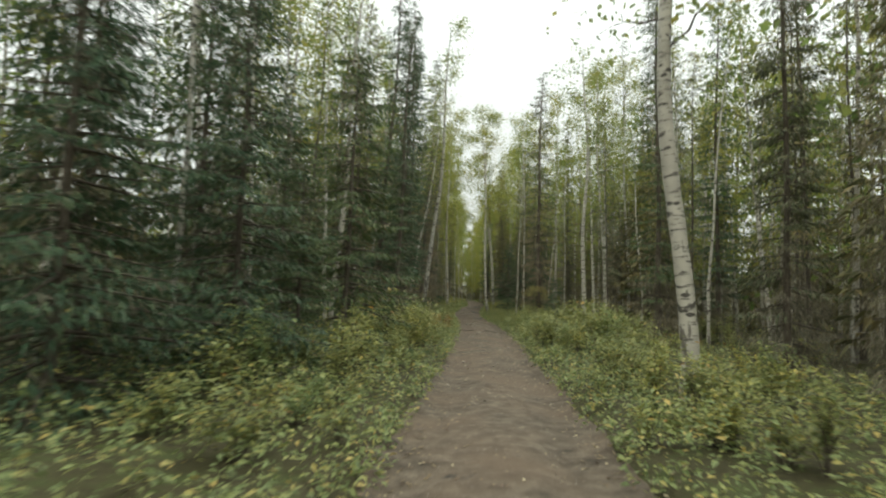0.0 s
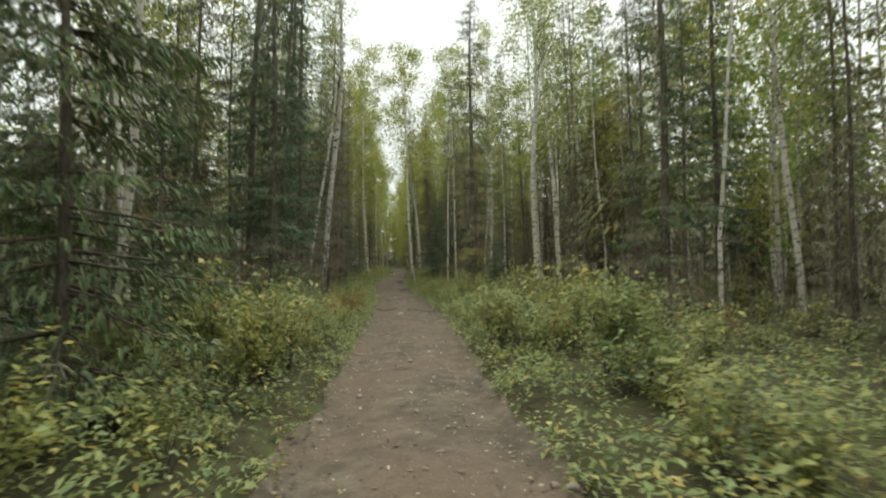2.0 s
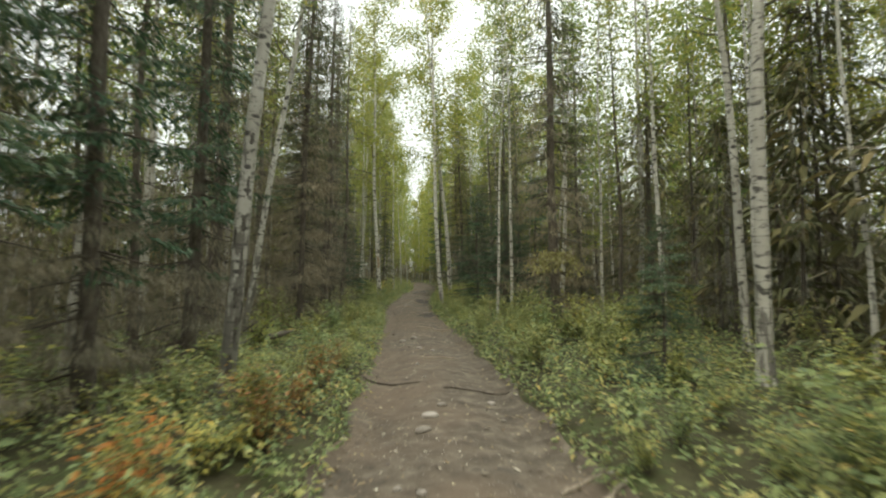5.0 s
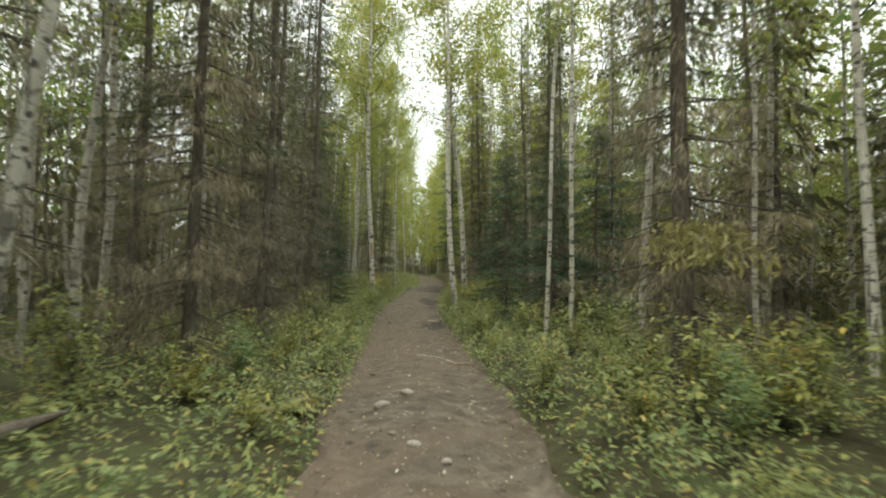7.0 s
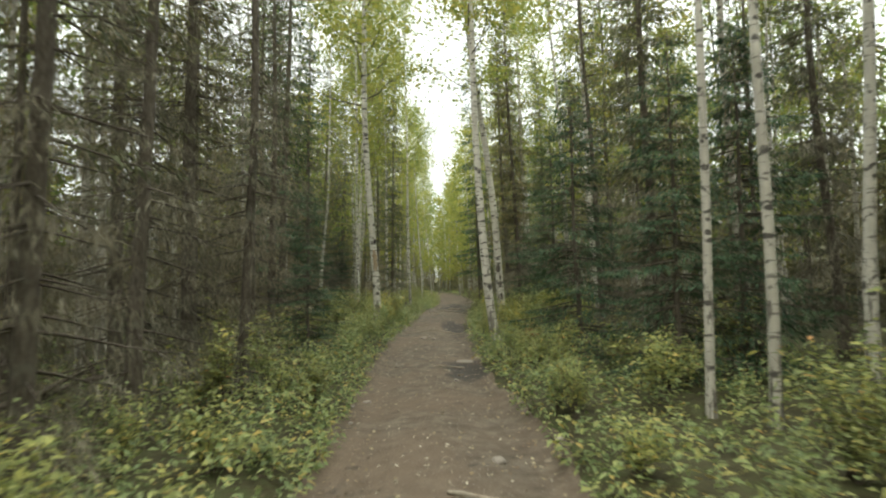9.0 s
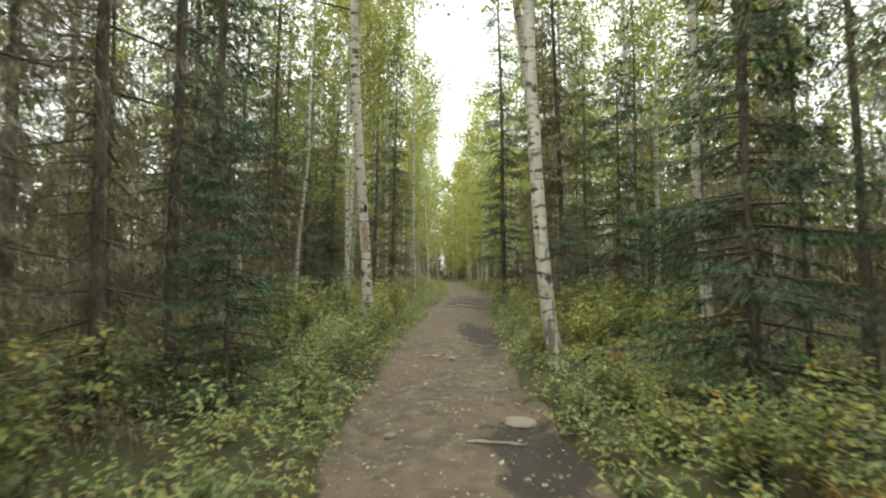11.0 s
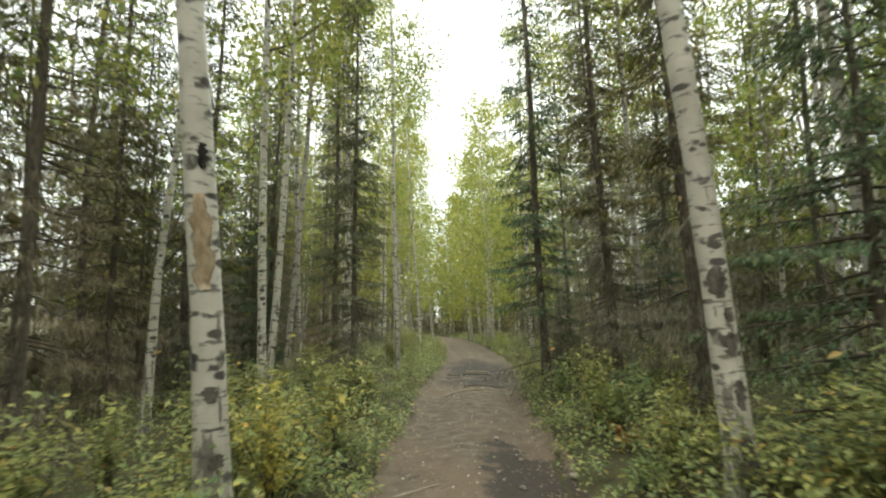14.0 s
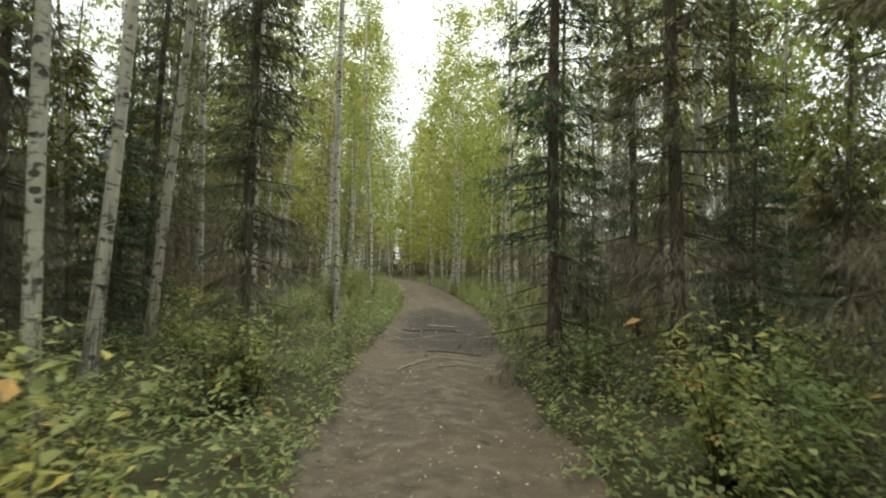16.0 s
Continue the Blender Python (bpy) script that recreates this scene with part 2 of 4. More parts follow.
def floor_material():
    m, n, l, b = material("forest_floor", 0.95, 0.15)
    co = coords(n, l)
    mid = noise_tex(n, l, co, 3.0, 6, 0.7)
    c = ramp(n, l, mid, [(0.3, (0.030, 0.028, 0.016)), (0.5, (0.060, 0.055, 0.028)), (0.65, (0.060, 0.075, 0.028)), (0.8, (0.11, 0.085, 0.045))])
    c = mix(n, l, 0.5, c, ramp(n, l, noise_tex(n, l, co, 26, 5, 0.75), [(0.3, (0.3, 0.3, 0.3)), (0.7, (0.8, 0.8, 0.75))]), "OVERLAY")
    l.new(c, b.inputs["Base Color"])
    bump(n, l, b, mid, 0.8, 0.06)
    return m


dirt_mat, floor_mat = dirt_material(), floor_material()

# ---------------------------------------------------------------- lie of the land
GROUND = [0.05, 0.0, -0.06, -0.16, -0.23, -0.33, -0.41, -0.51, -0.58, -0.47, -0.48, -0.53, -0.57, -0.57]
TRACK_Y = [-60, -20, 0, 8, 14, 18, 22, 26, 32, 38, 44, 49, 54, 59, 63, 68, 78, 90, 100, 112, 126, 150]
TRACK_X = [-7, -2.2, 0.15, 0.8, 1.2, 1.42, 1.68, 1.82, 1.92, 1.92, 1.85, 2.2, 2.6, 3.0, 3.6, 4.15, 4.6, 4.7, 4.2, 2.0, -4, -20]


def smooth_interp(xs, ys, x):
    """Interpolates with rounded corners."""
    return (np.interp(x - 1.6, xs, ys) + 2 * np.interp(x, xs, ys) + np.interp(x + 1.6, xs, ys)) / 4


def level(y):
    return smooth_interp([-6 + 6 * i for i in range(len(GROUND))], GROUND, y)


def track(y):
    return smooth_interp(TRACK_Y, TRACK_X, y)


def half_width(y):
    """Half the width of the bare track, wider in the muddy bend."""
    return 0.98 + 0.24 * np.clip((y - 54) / 8, 0, 1)


def lumps(x, y):
    return 0.06 * np.sin(1.3 * x + 0.7 * y) * np.sin(0.9 * y - 0.5 * x) + 0.03 * np.sin(3.1 * x + 1.0) * np.sin(2.7 * y)


def floor_z(x, y):
    """Height of the forest floor: a low bank beside the track, then lumps."""
    u = abs(x - track(y))
    bank = 0.16 * np.clip((u - half_width(y)) / 0.45, 0, 1)
    far = 6.0 * np.clip((u - 20) / 30, 0, 1) ** 1.5
    return level(y) + bank + far + lumps(x, y) * np.clip((u - 1.15) / 1.5, 0, 1)


def mesh_of(name, verts, faces, mats, smooth=True, slots=None):
    """A mesh from arrays of corners and of equal-sided faces (one array for each count of sides)."""
    me = bpy.data.meshes.new(name)
    verts = np.asarray(verts, np.float32).reshape(-1, 3)
    faces = [np.asarray(f, np.int32) for f in faces if len(f)]
    flat = np.concatenate([f.ravel() for f in faces])
    sizes = np.concatenate([np.full(len(f), f.shape[1], np.int32) for f in faces])
    me.vertices.add(len(verts))
    me.vertices.foreach_set("co", verts.ravel())
    me.loops.add(len(flat))
    me.loops.foreach_set("vertex_index", flat)
    me.polygons.add(len(sizes))
    me.polygons.foreach_set("loop_start", np.concatenate([[0], np.cumsum(sizes)[:-1]]).astype(np.int32))
    me.polygons.foreach_set("loop_total", sizes)
    if slots is not None:
        me.polygons.foreach_set("material_index", np.asarray(slots, np.int32))
    me.polygons.foreach_set("use_smooth", np.full(len(sizes), smooth))
    for m in mats:
        me.materials.append(m)
    me.update(calc_edges=True)
    me.validate()
    return me


def sheet(name, xs, ys, z, mat):
    """A grid of points xs (across, as offsets from the track) by ys (along)."""
    yy, uu = np.meshgrid(ys, xs, indexing="ij")
    xx = uu + track(yy)
    v = np.stack([xx, yy, z(xx, yy, uu)], -1)
    a, b = len(ys), len(xs)
    i = np.arange(a * b).reshape(a, b)
    q = np.stack([i[:-1, :-1], i[:-1, 1:], i[1:, 1:], i[1:, :-1]], -1).reshape(-1, 4)
    return new(name, mesh_of(name, v.reshape(-1, 3), [q], [mat]))


def floor_sheet_z(x, y, u):
    z = floor_z(x, y)
    return np.where(abs(u) < 0.86, z - 0.25, z)


side = [0.80, 0.90, 1.1, 1.22, 1.35, 1.5, 1.7, 2.0, 2.4, 2.9, 3.5, 4.2, 5, 6, 7, 8.5, 10, 12, 15, 19, 23, 28, 34, 42, 50, 80, 200, 900]
ys_ground = np.concatenate([[-900, -200, -80], np.arange(-40, 130, 0.5), [135, 150, 180, 250, 500, 1500]])
ground = sheet("ground", [-s for s in side[::-1]] + [0.0] + side, ys_ground, floor_sheet_z, floor_mat)
tagged(ground, "dark forest floor of moss, litter and low herbs", "ground", kind="structure")


def road_z(x, y, u):
    rut = -0.045 * np.exp(-((abs(u + 0.04 * np.sin(0.4 * y)) - 0.72) / 0.24) ** 2)
    crown = 0.03 * np.exp(-(u / 0.4) ** 2)
    bent, askew = y + 0.5 * np.sin(1.9 * x + 0.31 * y), x + 0.35 * np.sin(0.83 * y + 1.2) + 0.2 * np.sin(2.3 * y)
    rough = 0.005 * np.sin(2.1 * askew + 0.6 * y) * np.sin(0.9 * bent + 0.8) + 0.003 * np.sin(5.3 * askew - 1.7 * y) * np.sin(3.1 * bent + 2 * np.sin(0.5 * y)) + 0.004 * np.sin(11 * askew + 3 * y) * np.sin(7.7 * bent)
    edge = half_width(y) + 0.10 * np.sin(0.8 * y + 3 * np.sign(u)) * np.sin(0.37 * y) + 0.06 * np.sin(2.9 * y + np.sign(u))
    over = np.clip(abs(u) - edge, -0.2, 0.4)
    hollow = -0.09 * np.exp(-((y - 64.5) / 2.2) ** 2) * np.exp(-((u - 0.1) / 0.8) ** 2) - 0.06 * np.exp(-((y - 50.5) / 2.5) ** 2) * np.exp(-((u - 0.7) / 0.4) ** 2)
    return level(y) + 0.05 + rut + crown + rough + hollow + np.where(over > 0, 0.06 * np.minimum(over / 0.08, 1) - 1.2 * np.maximum(over - 0.08, 0), 0)


road = sheet("road", np.linspace(-1.6, 1.6, 41), np.concatenate([np.arange(-30, 8, 0.3), np.arange(8, 80, 0.16), np.arange(80, 140, 0.4)]), road_z, dirt_mat)
tagged(road, "rutted brown dirt track with loose stones and leaves", "dirt road", kind="structure")


# ---------------------------------------------------------------- plant building
class Leaves:
    """Gathers diamond-shaped leaves or sprays, four corners each."""

    def __init__(self):
        self.v = []

    def add(self, base, way, side_way, length, width, droop=0.0):
        """base, way, side_way: arrays (n, 3); a diamond with its widest part a little before the middle."""
        base, way, side_way = (np.asarray(a, float).reshape(-1, 3) for a in (base, way, side_way))
        length, width = np.asarray(length, float).reshape(-1, 1), np.asarray(width, float).reshape(-1, 1)
        mid = base + way * length * 0.45 + np.array([0, 0, 1.0]) * droop * length * 0.25
        tip = base + way * length - np.array([0, 0, 1.0]) * droop * length
        self.v.append(np.stack([base, mid + side_way * width / 2, tip, mid - side_way * width / 2], 1))

    def mesh(self, name, mat):
        v = np.concatenate(self.v).reshape(-1, 3)
        return mesh_of(name, v, [np.arange(len(v)).reshape(-1, 4)], [mat], False)


def unit(a):
    a = np.asarray(a, float)
    return a / np.maximum(np.linalg.norm(a, axis=-1, keepdims=True), 1e-9)


class Tubes:
    """Gathers tapered tubes along points."""

    def __init__(self):
        self.v, self.f, self.n = [], [], 0

    def add(self, pts, radii, sides=5):
        pts, radii = np.asarray(pts, float), np.asarray(radii, float)
        k = len(pts)
        d = unit(np.gradient(pts, axis=0))
        ref = np.array([0.0, 0, 1]) if abs(d[0][2]) < 0.8 else np.array([1.0, 0, 0])
        a = unit(np.cross(d, ref))
        b = np.cross(d, a)
        ang = np.linspace(0, tau, sides, endpoint=False)
        ring = a[:, None] * np.cos(ang)[None, :, None] + b[:, None] * np.sin(ang)[None, :, None]
        v = pts[:, None] + ring * radii[:, None, None]
        i = self.n + np.arange(k * sides).reshape(k, sides)
        j = np.roll(i, -1, axis=1)
        self.v.append(v.reshape(-1, 3))
        self.f.append(np.stack([i[:-1], j[:-1], j[1:], i[1:]], -1).reshape(-1, 4))
        self.n += k * sides

    def mesh(self, name, mat, smooth=True):
        return mesh_of(name, np.concatenate(self.v), [np.concatenate(self.f)], [mat], smooth)


def part(name, me, parent, label=""):
    ob = new(name, me)
    ob.parent = parent
    if label:
        tagged(ob, label)
    if name in ("branch", "dry_twig", "limb", "stem", "crown", "foliage"):
        tagged(ob, kind="stuff")
    return ob


def trunk_line(rng, height, wobble, n=14):
    t = np.linspace(0, 1, n)
    ph = rng.uniform(0, tau, 4)
    x = wobble * (np.sin(t * 5 + ph[0]) - np.sin(ph[0]) + 0.4 * (np.sin(t * 12 + ph[1]) - np.sin(ph[1])))
    y = wobble * (np.sin(t * 4.3 + ph[2]) - np.sin(ph[2]) + 0.4 * (np.sin(t * 11 + ph[3]) - np.sin(ph[3])))
    return np.stack([x, y, t * height], -1), t


def along(line, h):
    """The point of a trunk at the heights h."""
    return np.stack([np.interp(h, line[:, 2], line[:, k]) for k in range(3)], -1)


def build_spruce(seed, height, radius, spread, low, live_from, dense, leaf, fill, mat=None, slim=(0.20, 0.34), light=False):
    """A spruce: tapered trunk, whorls of drooping branches with needle sprays, and dry lichen-hung twigs below.
    low: height of the lowest branches; live_from: share of the height above which branches are green."""
    rng = np.random.default_rng(seed)
    root = new("spruce_tree")
    line, t = trunk_line(rng, height, 0.05 * height / 12, 6 if light else 14)
    trunk = Tubes()
    flare = 1 + 0.5 * np.exp(-t * height / 0.25)
    trunk.add(np.concatenate([[line[0] - (0, 0, 0.3)], line]), radius * np.concatenate([[1.6], (1 - t) ** 0.85 * flare + 0.04]), 5 if light else 8)
    part("trunk", trunk.mesh("spruce_trunk", spruce_bark), root)
    green, dry, bare, sticks = Leaves(), Leaves(), Leaves(), Tubes()
    h = low
    while h < height - 0.15:
        s = h / height
        count = rng.integers(4, 7) if dense > 0.6 else rng.integers(3, 6)
        for _ in range(count):
            az = rng.uniform(0, tau)
            reach = spread * (1 - s) ** 0.6 * rng.uniform(0.55, 1.15) + 0.10
            live = s > live_from * rng.uniform(0.55, 1.35)
            if not live:
                reach *= rng.uniform(0.7, 1.1)
            o = along(line, np.array([h + rng.uniform(-0.12, 0.12)]))[0]
            out = np.array([cos(az), sin(az), 0])
            tt = np.linspace(0, 1, 5)
            sag = (0.30 if live else 0.45) * (1 - s * 0.9) * rng.uniform(0.6, 1.3)
            z = reach * (0.18 * (s > 0.75) * tt - sag * tt ** 1.3 + 0.40 * sag * tt ** 3)
            pts = o + out * (reach * tt)[:, None] + np.stack([0 * tt, 0 * tt, z], -1)
            if light:
                for p0, p1 in ((pts[0], pts[2]), (pts[2], pts[4])):
                    d = p1 - p0
                    bare.add(p0[None], unit(d)[None], unit(np.cross(d, (0.3, 0.2, 1.0)))[None], [np.linalg.norm(d) * 1.15], [0.018 + 0.012 * reach])
            else:
                sticks.add(pts, (0.006 + 0.011 * reach) * (1.05 - tt), 3)
            high = 1.0 if h < 6.5 else 0.5
            k = max(4, int(reach * fill * high))
            q = np.sort(rng.uniform(0.12, 1, k))
            b = np.stack([np.interp(q, tt, pts[:, c]) for c in range(3)], -1)
            cross = np.array([-sin(az), cos(az), 0])
            sgn = np.where(rng.random(k) < 0.5, -1, 1)[:, None]
            # sprays sit on side twigs, so that a bough is a drooping fan
            wide = (rng.random(k) * 0.36 * reach * (1.15 - q) + 0.02)[:, None]
            b = b + cross * sgn * wide + out * wide * 0.55 - np.array([0, 0, 1.0]) * wide * (0.35 if live else 0.7) + rng.normal(0, 0.02, (k, 3))
            way = unit(out * rng.uniform(0.35, 0.9, (k, 1)) + cross * sgn * rng.uniform(0.3, 0.9, (k, 1)) + np.stack([0 * q, 0 * q, rng.uniform(-0.75, 0.0, k)], -1))
            flat = unit(np.cross(way, np.array([0, 0, 1.0])) + rng.normal(0, 0.45, (k, 3)))
            size = leaf * (1.15 - 0.6 * q) * rng.uniform(0.6, 1.35, k) * (0.6 + 0.4 * min(1, reach)) * (1.0 if h < 7.5 else 1.2)
            if live:
                green.add(b, way, flat, size, size * rng.uniform(*slim, k), 0.25)
                kk = max(2, k // 2)
                q2 = rng.uniform(0.2, 1, kk)
                b2 = np.stack([np.interp(q2, tt, pts[:, c]) for c in range(3)], -1)
                way2 = unit(np.stack([out[0] * 0.4 + rng.normal(0, .3, kk), out[1] * 0.4 + rng.normal(0, .3, kk), -rng.uniform(0.5, 1.2, kk)], -1))
                green.add(b2, way2, unit(rng.normal(0, 1, (kk, 3))), leaf * 0.7 * rng.uniform(0.6, 1.2, kk), leaf * 0.16, 0.0)
                kd = max(2, k // 3)
                qd = rng.uniform(0.03, 0.65, kd)
                bd = np.stack([np.interp(qd, tt, pts[:, c]) for c in range(3)], -1)
                dry.add(bd, unit(out * 0.5 + rng.normal(0, 0.5, (kd, 3)) + (0, 0, -0.55)), unit(rng.normal(0, 1, (kd, 3))), leaf * rng.uniform(0.8, 1.7, kd), leaf * rng.uniform(0.09, 0.16, kd))
                tip = pts[-1:]
                green.add(tip, unit(out[None] + np.array([[0, 0, -0.2]])), cross[None], [leaf * 0.8], [leaf * 0.25], 0.2)
            else:
                size = size * 0.9
                drop = unit(way * 0.7 + np.array([0, 0, -0.65]))
                if not light:
                    shift = rng.normal(0, 0.06, (k, 3))
                    dry.add(b + shift, unit(drop + rng.normal(0, 0.4, (k, 3))), unit(rng.normal(0, 1, (k, 3))), size * 1.4, size * rng.uniform(0.07, 0.13, k), 0.1)
                dry.add(b, drop, flat, size * 1.3, size * rng.uniform(0.09, 0.16, k), 0.1)
                kk = max(2, k // 2)
                b2 = b[rng.integers(0, k, kk)]
                dry.add(b2, unit(np.stack([rng.normal(0, .25, kk), rng.normal(0, .25, kk), -np.ones(kk)], -1)), unit(rng.normal(0, 1, (kk, 3))), leaf * rng.uniform(0.6, 1.3, kk), leaf * rng.uniform(0.07, 0.13, kk))
        h += rng.uniform(0.18, 0.36) * (1.1 - 0.4 * s) / max(0.55, dense)
    part("branch", (bare if light else sticks).mesh("spruce_branches", twig_mat), root)
    part("crown", green.mesh("spruce_crown", mat or needle_mat), root)
    if dry.v:
        part("dry_twig", dry.mesh("spruce_dry_twigs", dead_mat), root, "grey dead twigs hung with lichen")
    return root


def build_birch(seed, height, radius, crown_from, leaves, leaf, spread=1.7, mat=None, wobble=0.12, light=False, bow=0.0, bark=None):
    """A birch or aspen: pale trunk, rising limbs in its upper part and loose leaf clusters."""
    rng = np.random.default_rng(seed)
    root = new("birch_tree")
    line, t = trunk_line(rng, height, wobble, 7 if light else 40)
    line[:, 0] += bow * line[:, 2] / 3.2 * np.exp(1 - line[:, 2] / 3.2)
    trunk = Tubes()
    rad = radius * ((1 - t) ** 0.7 * (1 + 0.35 * np.exp(-t * height / 0.2)) + 0.03)
    rad = rad * (1 + rng.normal(0, 0.035, len(t)))
    trunk.add(np.concatenate([[line[0] - (0, 0, 0.3)], line]), np.concatenate([[rad[0] * 1.2], rad]), 6 if light else 10)
    limbs, tips = Tubes(), []
    n = rng.integers(13, 19) if leaves < 5000 else rng.integers(24, 30)
    for i in range(n):
        s = crown_from + (0.97 - crown_from) * (i + rng.random()) / n
        o = along(line, np.array([s * height]))[0]
        az, reach = rng.uniform(0, tau), spread * (1.15 - s) ** 0.6 * rng.uniform(0.5, 1.15)
        out = np.array([cos(az), sin(az), 0])
        tt = np.linspace(0, 1, 5)
        rise = rng.uniform(0.5, 1.2)
        pts = o + out * (reach * tt ** 0.9)[:, None] + np.stack([0.06 * np.sin(tt * 7 + az), 0.06 * np.cos(tt * 6), reach * rise * tt ** 1.2], -1)
        limbs.add(pts[::2] if light else pts, (radius * 0.28 * (1.06 - tt) * (1.1 - 0.6 * s))[::2 if light else 1], 3 if light else 4)
        for _ in range(4):
            q = rng.uniform(0.3, 0.95)
            p0 = np.array([np.interp(q, tt, pts[:, c]) for c in range(3)])
            d = unit(out * 0.6 + rng.normal(0, 0.6, 3) + (0, 0, 0.1))
            ln = reach * rng.uniform(0.25, 0.5)
            p2 = np.stack([p0, p0 + d * ln * 0.5 + (0, 0, 0.03), p0 + d * ln - (0, 0, 0.06)])
            if not light:
                limbs.add(p2, radius * 0.07 * np.array([1, 0.7, 0.35]), 3)
            tips.append((p2[1], ln))
            tips.append((p2[2], ln))
        tips.append((pts[-1], reach * 0.4))
    part("trunk", trunk.mesh("birch_trunk", bark or birch_mat), root)
    part("limb", limbs.mesh("birch_limbs", twig_mat), root)
    lv = Leaves()
    per = max(3, leaves // len(tips))
    for p, ln in tips:
        k = max(2, int(per * rng.uniform(0.3, 1.7)))
        c = p + rng.normal(0, 1, (k, 3)) * (0.14 + 0.40 * ln) * np.array([1, 1, 0.8])
        way = unit(np.stack([rng.normal(0, 1, k), rng.normal(0, 1, k), -rng.uniform(0.1, 1.4, k)], -1))
        sz = leaf * rng.uniform(0.65, 1.3, k)
        lv.add(c, way, unit(rng.normal(0, 1, (k, 3))), sz, sz * 0.75)
    part("crown", lv.mesh("birch_crown", mat or aspen_mat), root)
    return root


def build_shrub(seed, height, wide, leaves, leaf, mat):
    rng = np.random.default_rng(seed)
    root = new("shrub")
    stems, lv = Tubes(), Leaves()
    n = rng.integers(9, 14)
    for i in range(n):
        az, lean = rng.uniform(0, tau), rng.uniform(0.1, 1.0)
        out = np.array([cos(az), sin(az), 0])
        hh = height * rng.uniform(0.5, 1.15)
        tt = np.linspace(0, 1, 5)
        pts = out * (wide * lean * tt ** 1.2)[:, None] + np.stack([0.03 * np.sin(tt * 8 + i), 0.03 * np.cos(tt * 7 + i), hh * tt ** 0.85], -1)
        pts[0, 2] = -0.12
        stems.add(pts, 0.007 * (1.1 - tt), 3)
        k = leaves // n
        q = rng.uniform(0.22, 1.02, k) ** 0.8
        b = np.stack([np.interp(q, tt, pts[:, c]) for c in range(3)], -1) + rng.normal(0, 0.055, (k, 3))
        a = rng.uniform(0, tau, k)
        way = unit(np.stack([np.cos(a), np.sin(a), rng.uniform(-0.5, 0.45, k)], -1))
        flat = unit(np.cross(way, np.array([0, 0, 1.0])) + rng.normal(0, 0.25, (k, 3)))
        sz = leaf * rng.uniform(0.55, 1.35, k)
        lv.add(b, way, flat, sz, sz * rng.uniform(0.42, 0.62, k), 0.12)
    part("stem", stems.mesh("shrub_stems", twig_mat), root)
    part("foliage", lv.mesh("shrub_leaves", mat), root)
    return root


def stand(x, y, scale=1.0, turn=0.0, lx=0.0, ly=0.0, tall=None, sink=0.03):
    """The pose of a plant at x, y, leaning by lx, ly metres in each metre of height."""
    lean = Matrix.Rotation(math.atan(lx), 4, "Y") @ Matrix.Rotation(-math.atan(ly), 4, "X")
    return (Matrix.Translation((x, y, float(floor_z(x, y)) - sink)) @ lean @ Matrix.Rotation(turn, 4, "Z")
            @ Matrix.Diagonal((scale, scale, tall or scale, 1)))


rnd = random.Random(11)


def plant(kinds, x, y, label, category, group, scale=1.0, lx=0.0, ly=0.0, tall=None, turn=None):
    ob = copy_thing(rnd.choice(kinds), stand(x, y, scale, rnd.uniform(0, tau) if turn is None else turn, lx, ly, tall))
    return tagged(ob, label, category, group)


def discard(ob):
    for o in (*ob.children_recursive, ob):
        bpy.data.objects.remove(o)


# ---------------------------------------------------------------- trees
spruce_near = [build_spruce(20 + i, h, r, s, lo, lf, 1.0, 0.14, 68, None, (0.20, 0.33)) for i, (h, r, s, lo, lf) in enumerate(
    [(14, 0.09, 1.1, 0.5, 0.24), (13, 0.08, 0.95, 0.4, 0.34), (15, 0.082, 1.15, 0.5, 0.36), (12, 0.066, 0.95, 0.3, 0.18)])]
spruce_dense = [build_spruce(30 + i, h, 0.095, s, 0.5, 0.16, 0.95, 0.145, 60, young_mat, (0.20, 0.32)) for i, (h, s) in enumerate([(13.5, 1.1), (14.5, 1.15)])]
spruce_bushy = [build_spruce(40 + i, h, r, s, 0.15, 0.0, 1.0, 0.145, 56, young_mat, (0.19, 0.31)) for i, (h, r, s) in enumerate([(6.5, 0.065, 1.75), (5.0, 0.055, 1.5), (7.5, 0.075, 1.9)])]
spruce_gaunt = [build_spruce(60 + i, h, r, s, 0.5, lf, 0.95, 0.17, 34, None, (0.17, 0.28), True) for i, (h, r, s, lf) in enumerate([(12, 0.055, 1.0, 0.42), (13.5, 0.062, 1.1, 0.5), (11, 0.055, 0.95, 0.55)])]
gaunt_near = [build_spruce(65 + i, h, 0.085, s, 0.4, lf, 0.85, 0.125, 40, None, (0.19, 0.31)) for i, (h, s, lf) in enumerate([(12, 1.05, 0.42), (13.5, 1.15, 0.5), (11.5, 1.0, 0.36)])]
shaggy = [build_spruce(55 + i, h, 0.125, s, 1.0, 0.42, 0.95, 0.145, 50, None, (0.19, 0.30)) for i, (h, s) in enumerate([(13.5, 1.5), (13, 1.35)])]
spruce_mid = [build_spruce(70 + i, h, r, 1.15, 0.4, lf, 0.8, 0.17, 33, None, (0.17, 0.28), True) for i, (h, r, lf) in enumerate([(13, 0.062, 0.30), (14.5, 0.068, 0.38), (11, 0.058, 0.22)])]
spruce_far = [build_spruce(80 + i, h, 0.10, 1.45, 0.4, lf, 0.42, 0.46, 8.4, None, (0.24, 0.40), True) for i, (h, lf) in enumerate([(13, 0.2), (15, 0.3), (11, 0.1)])]
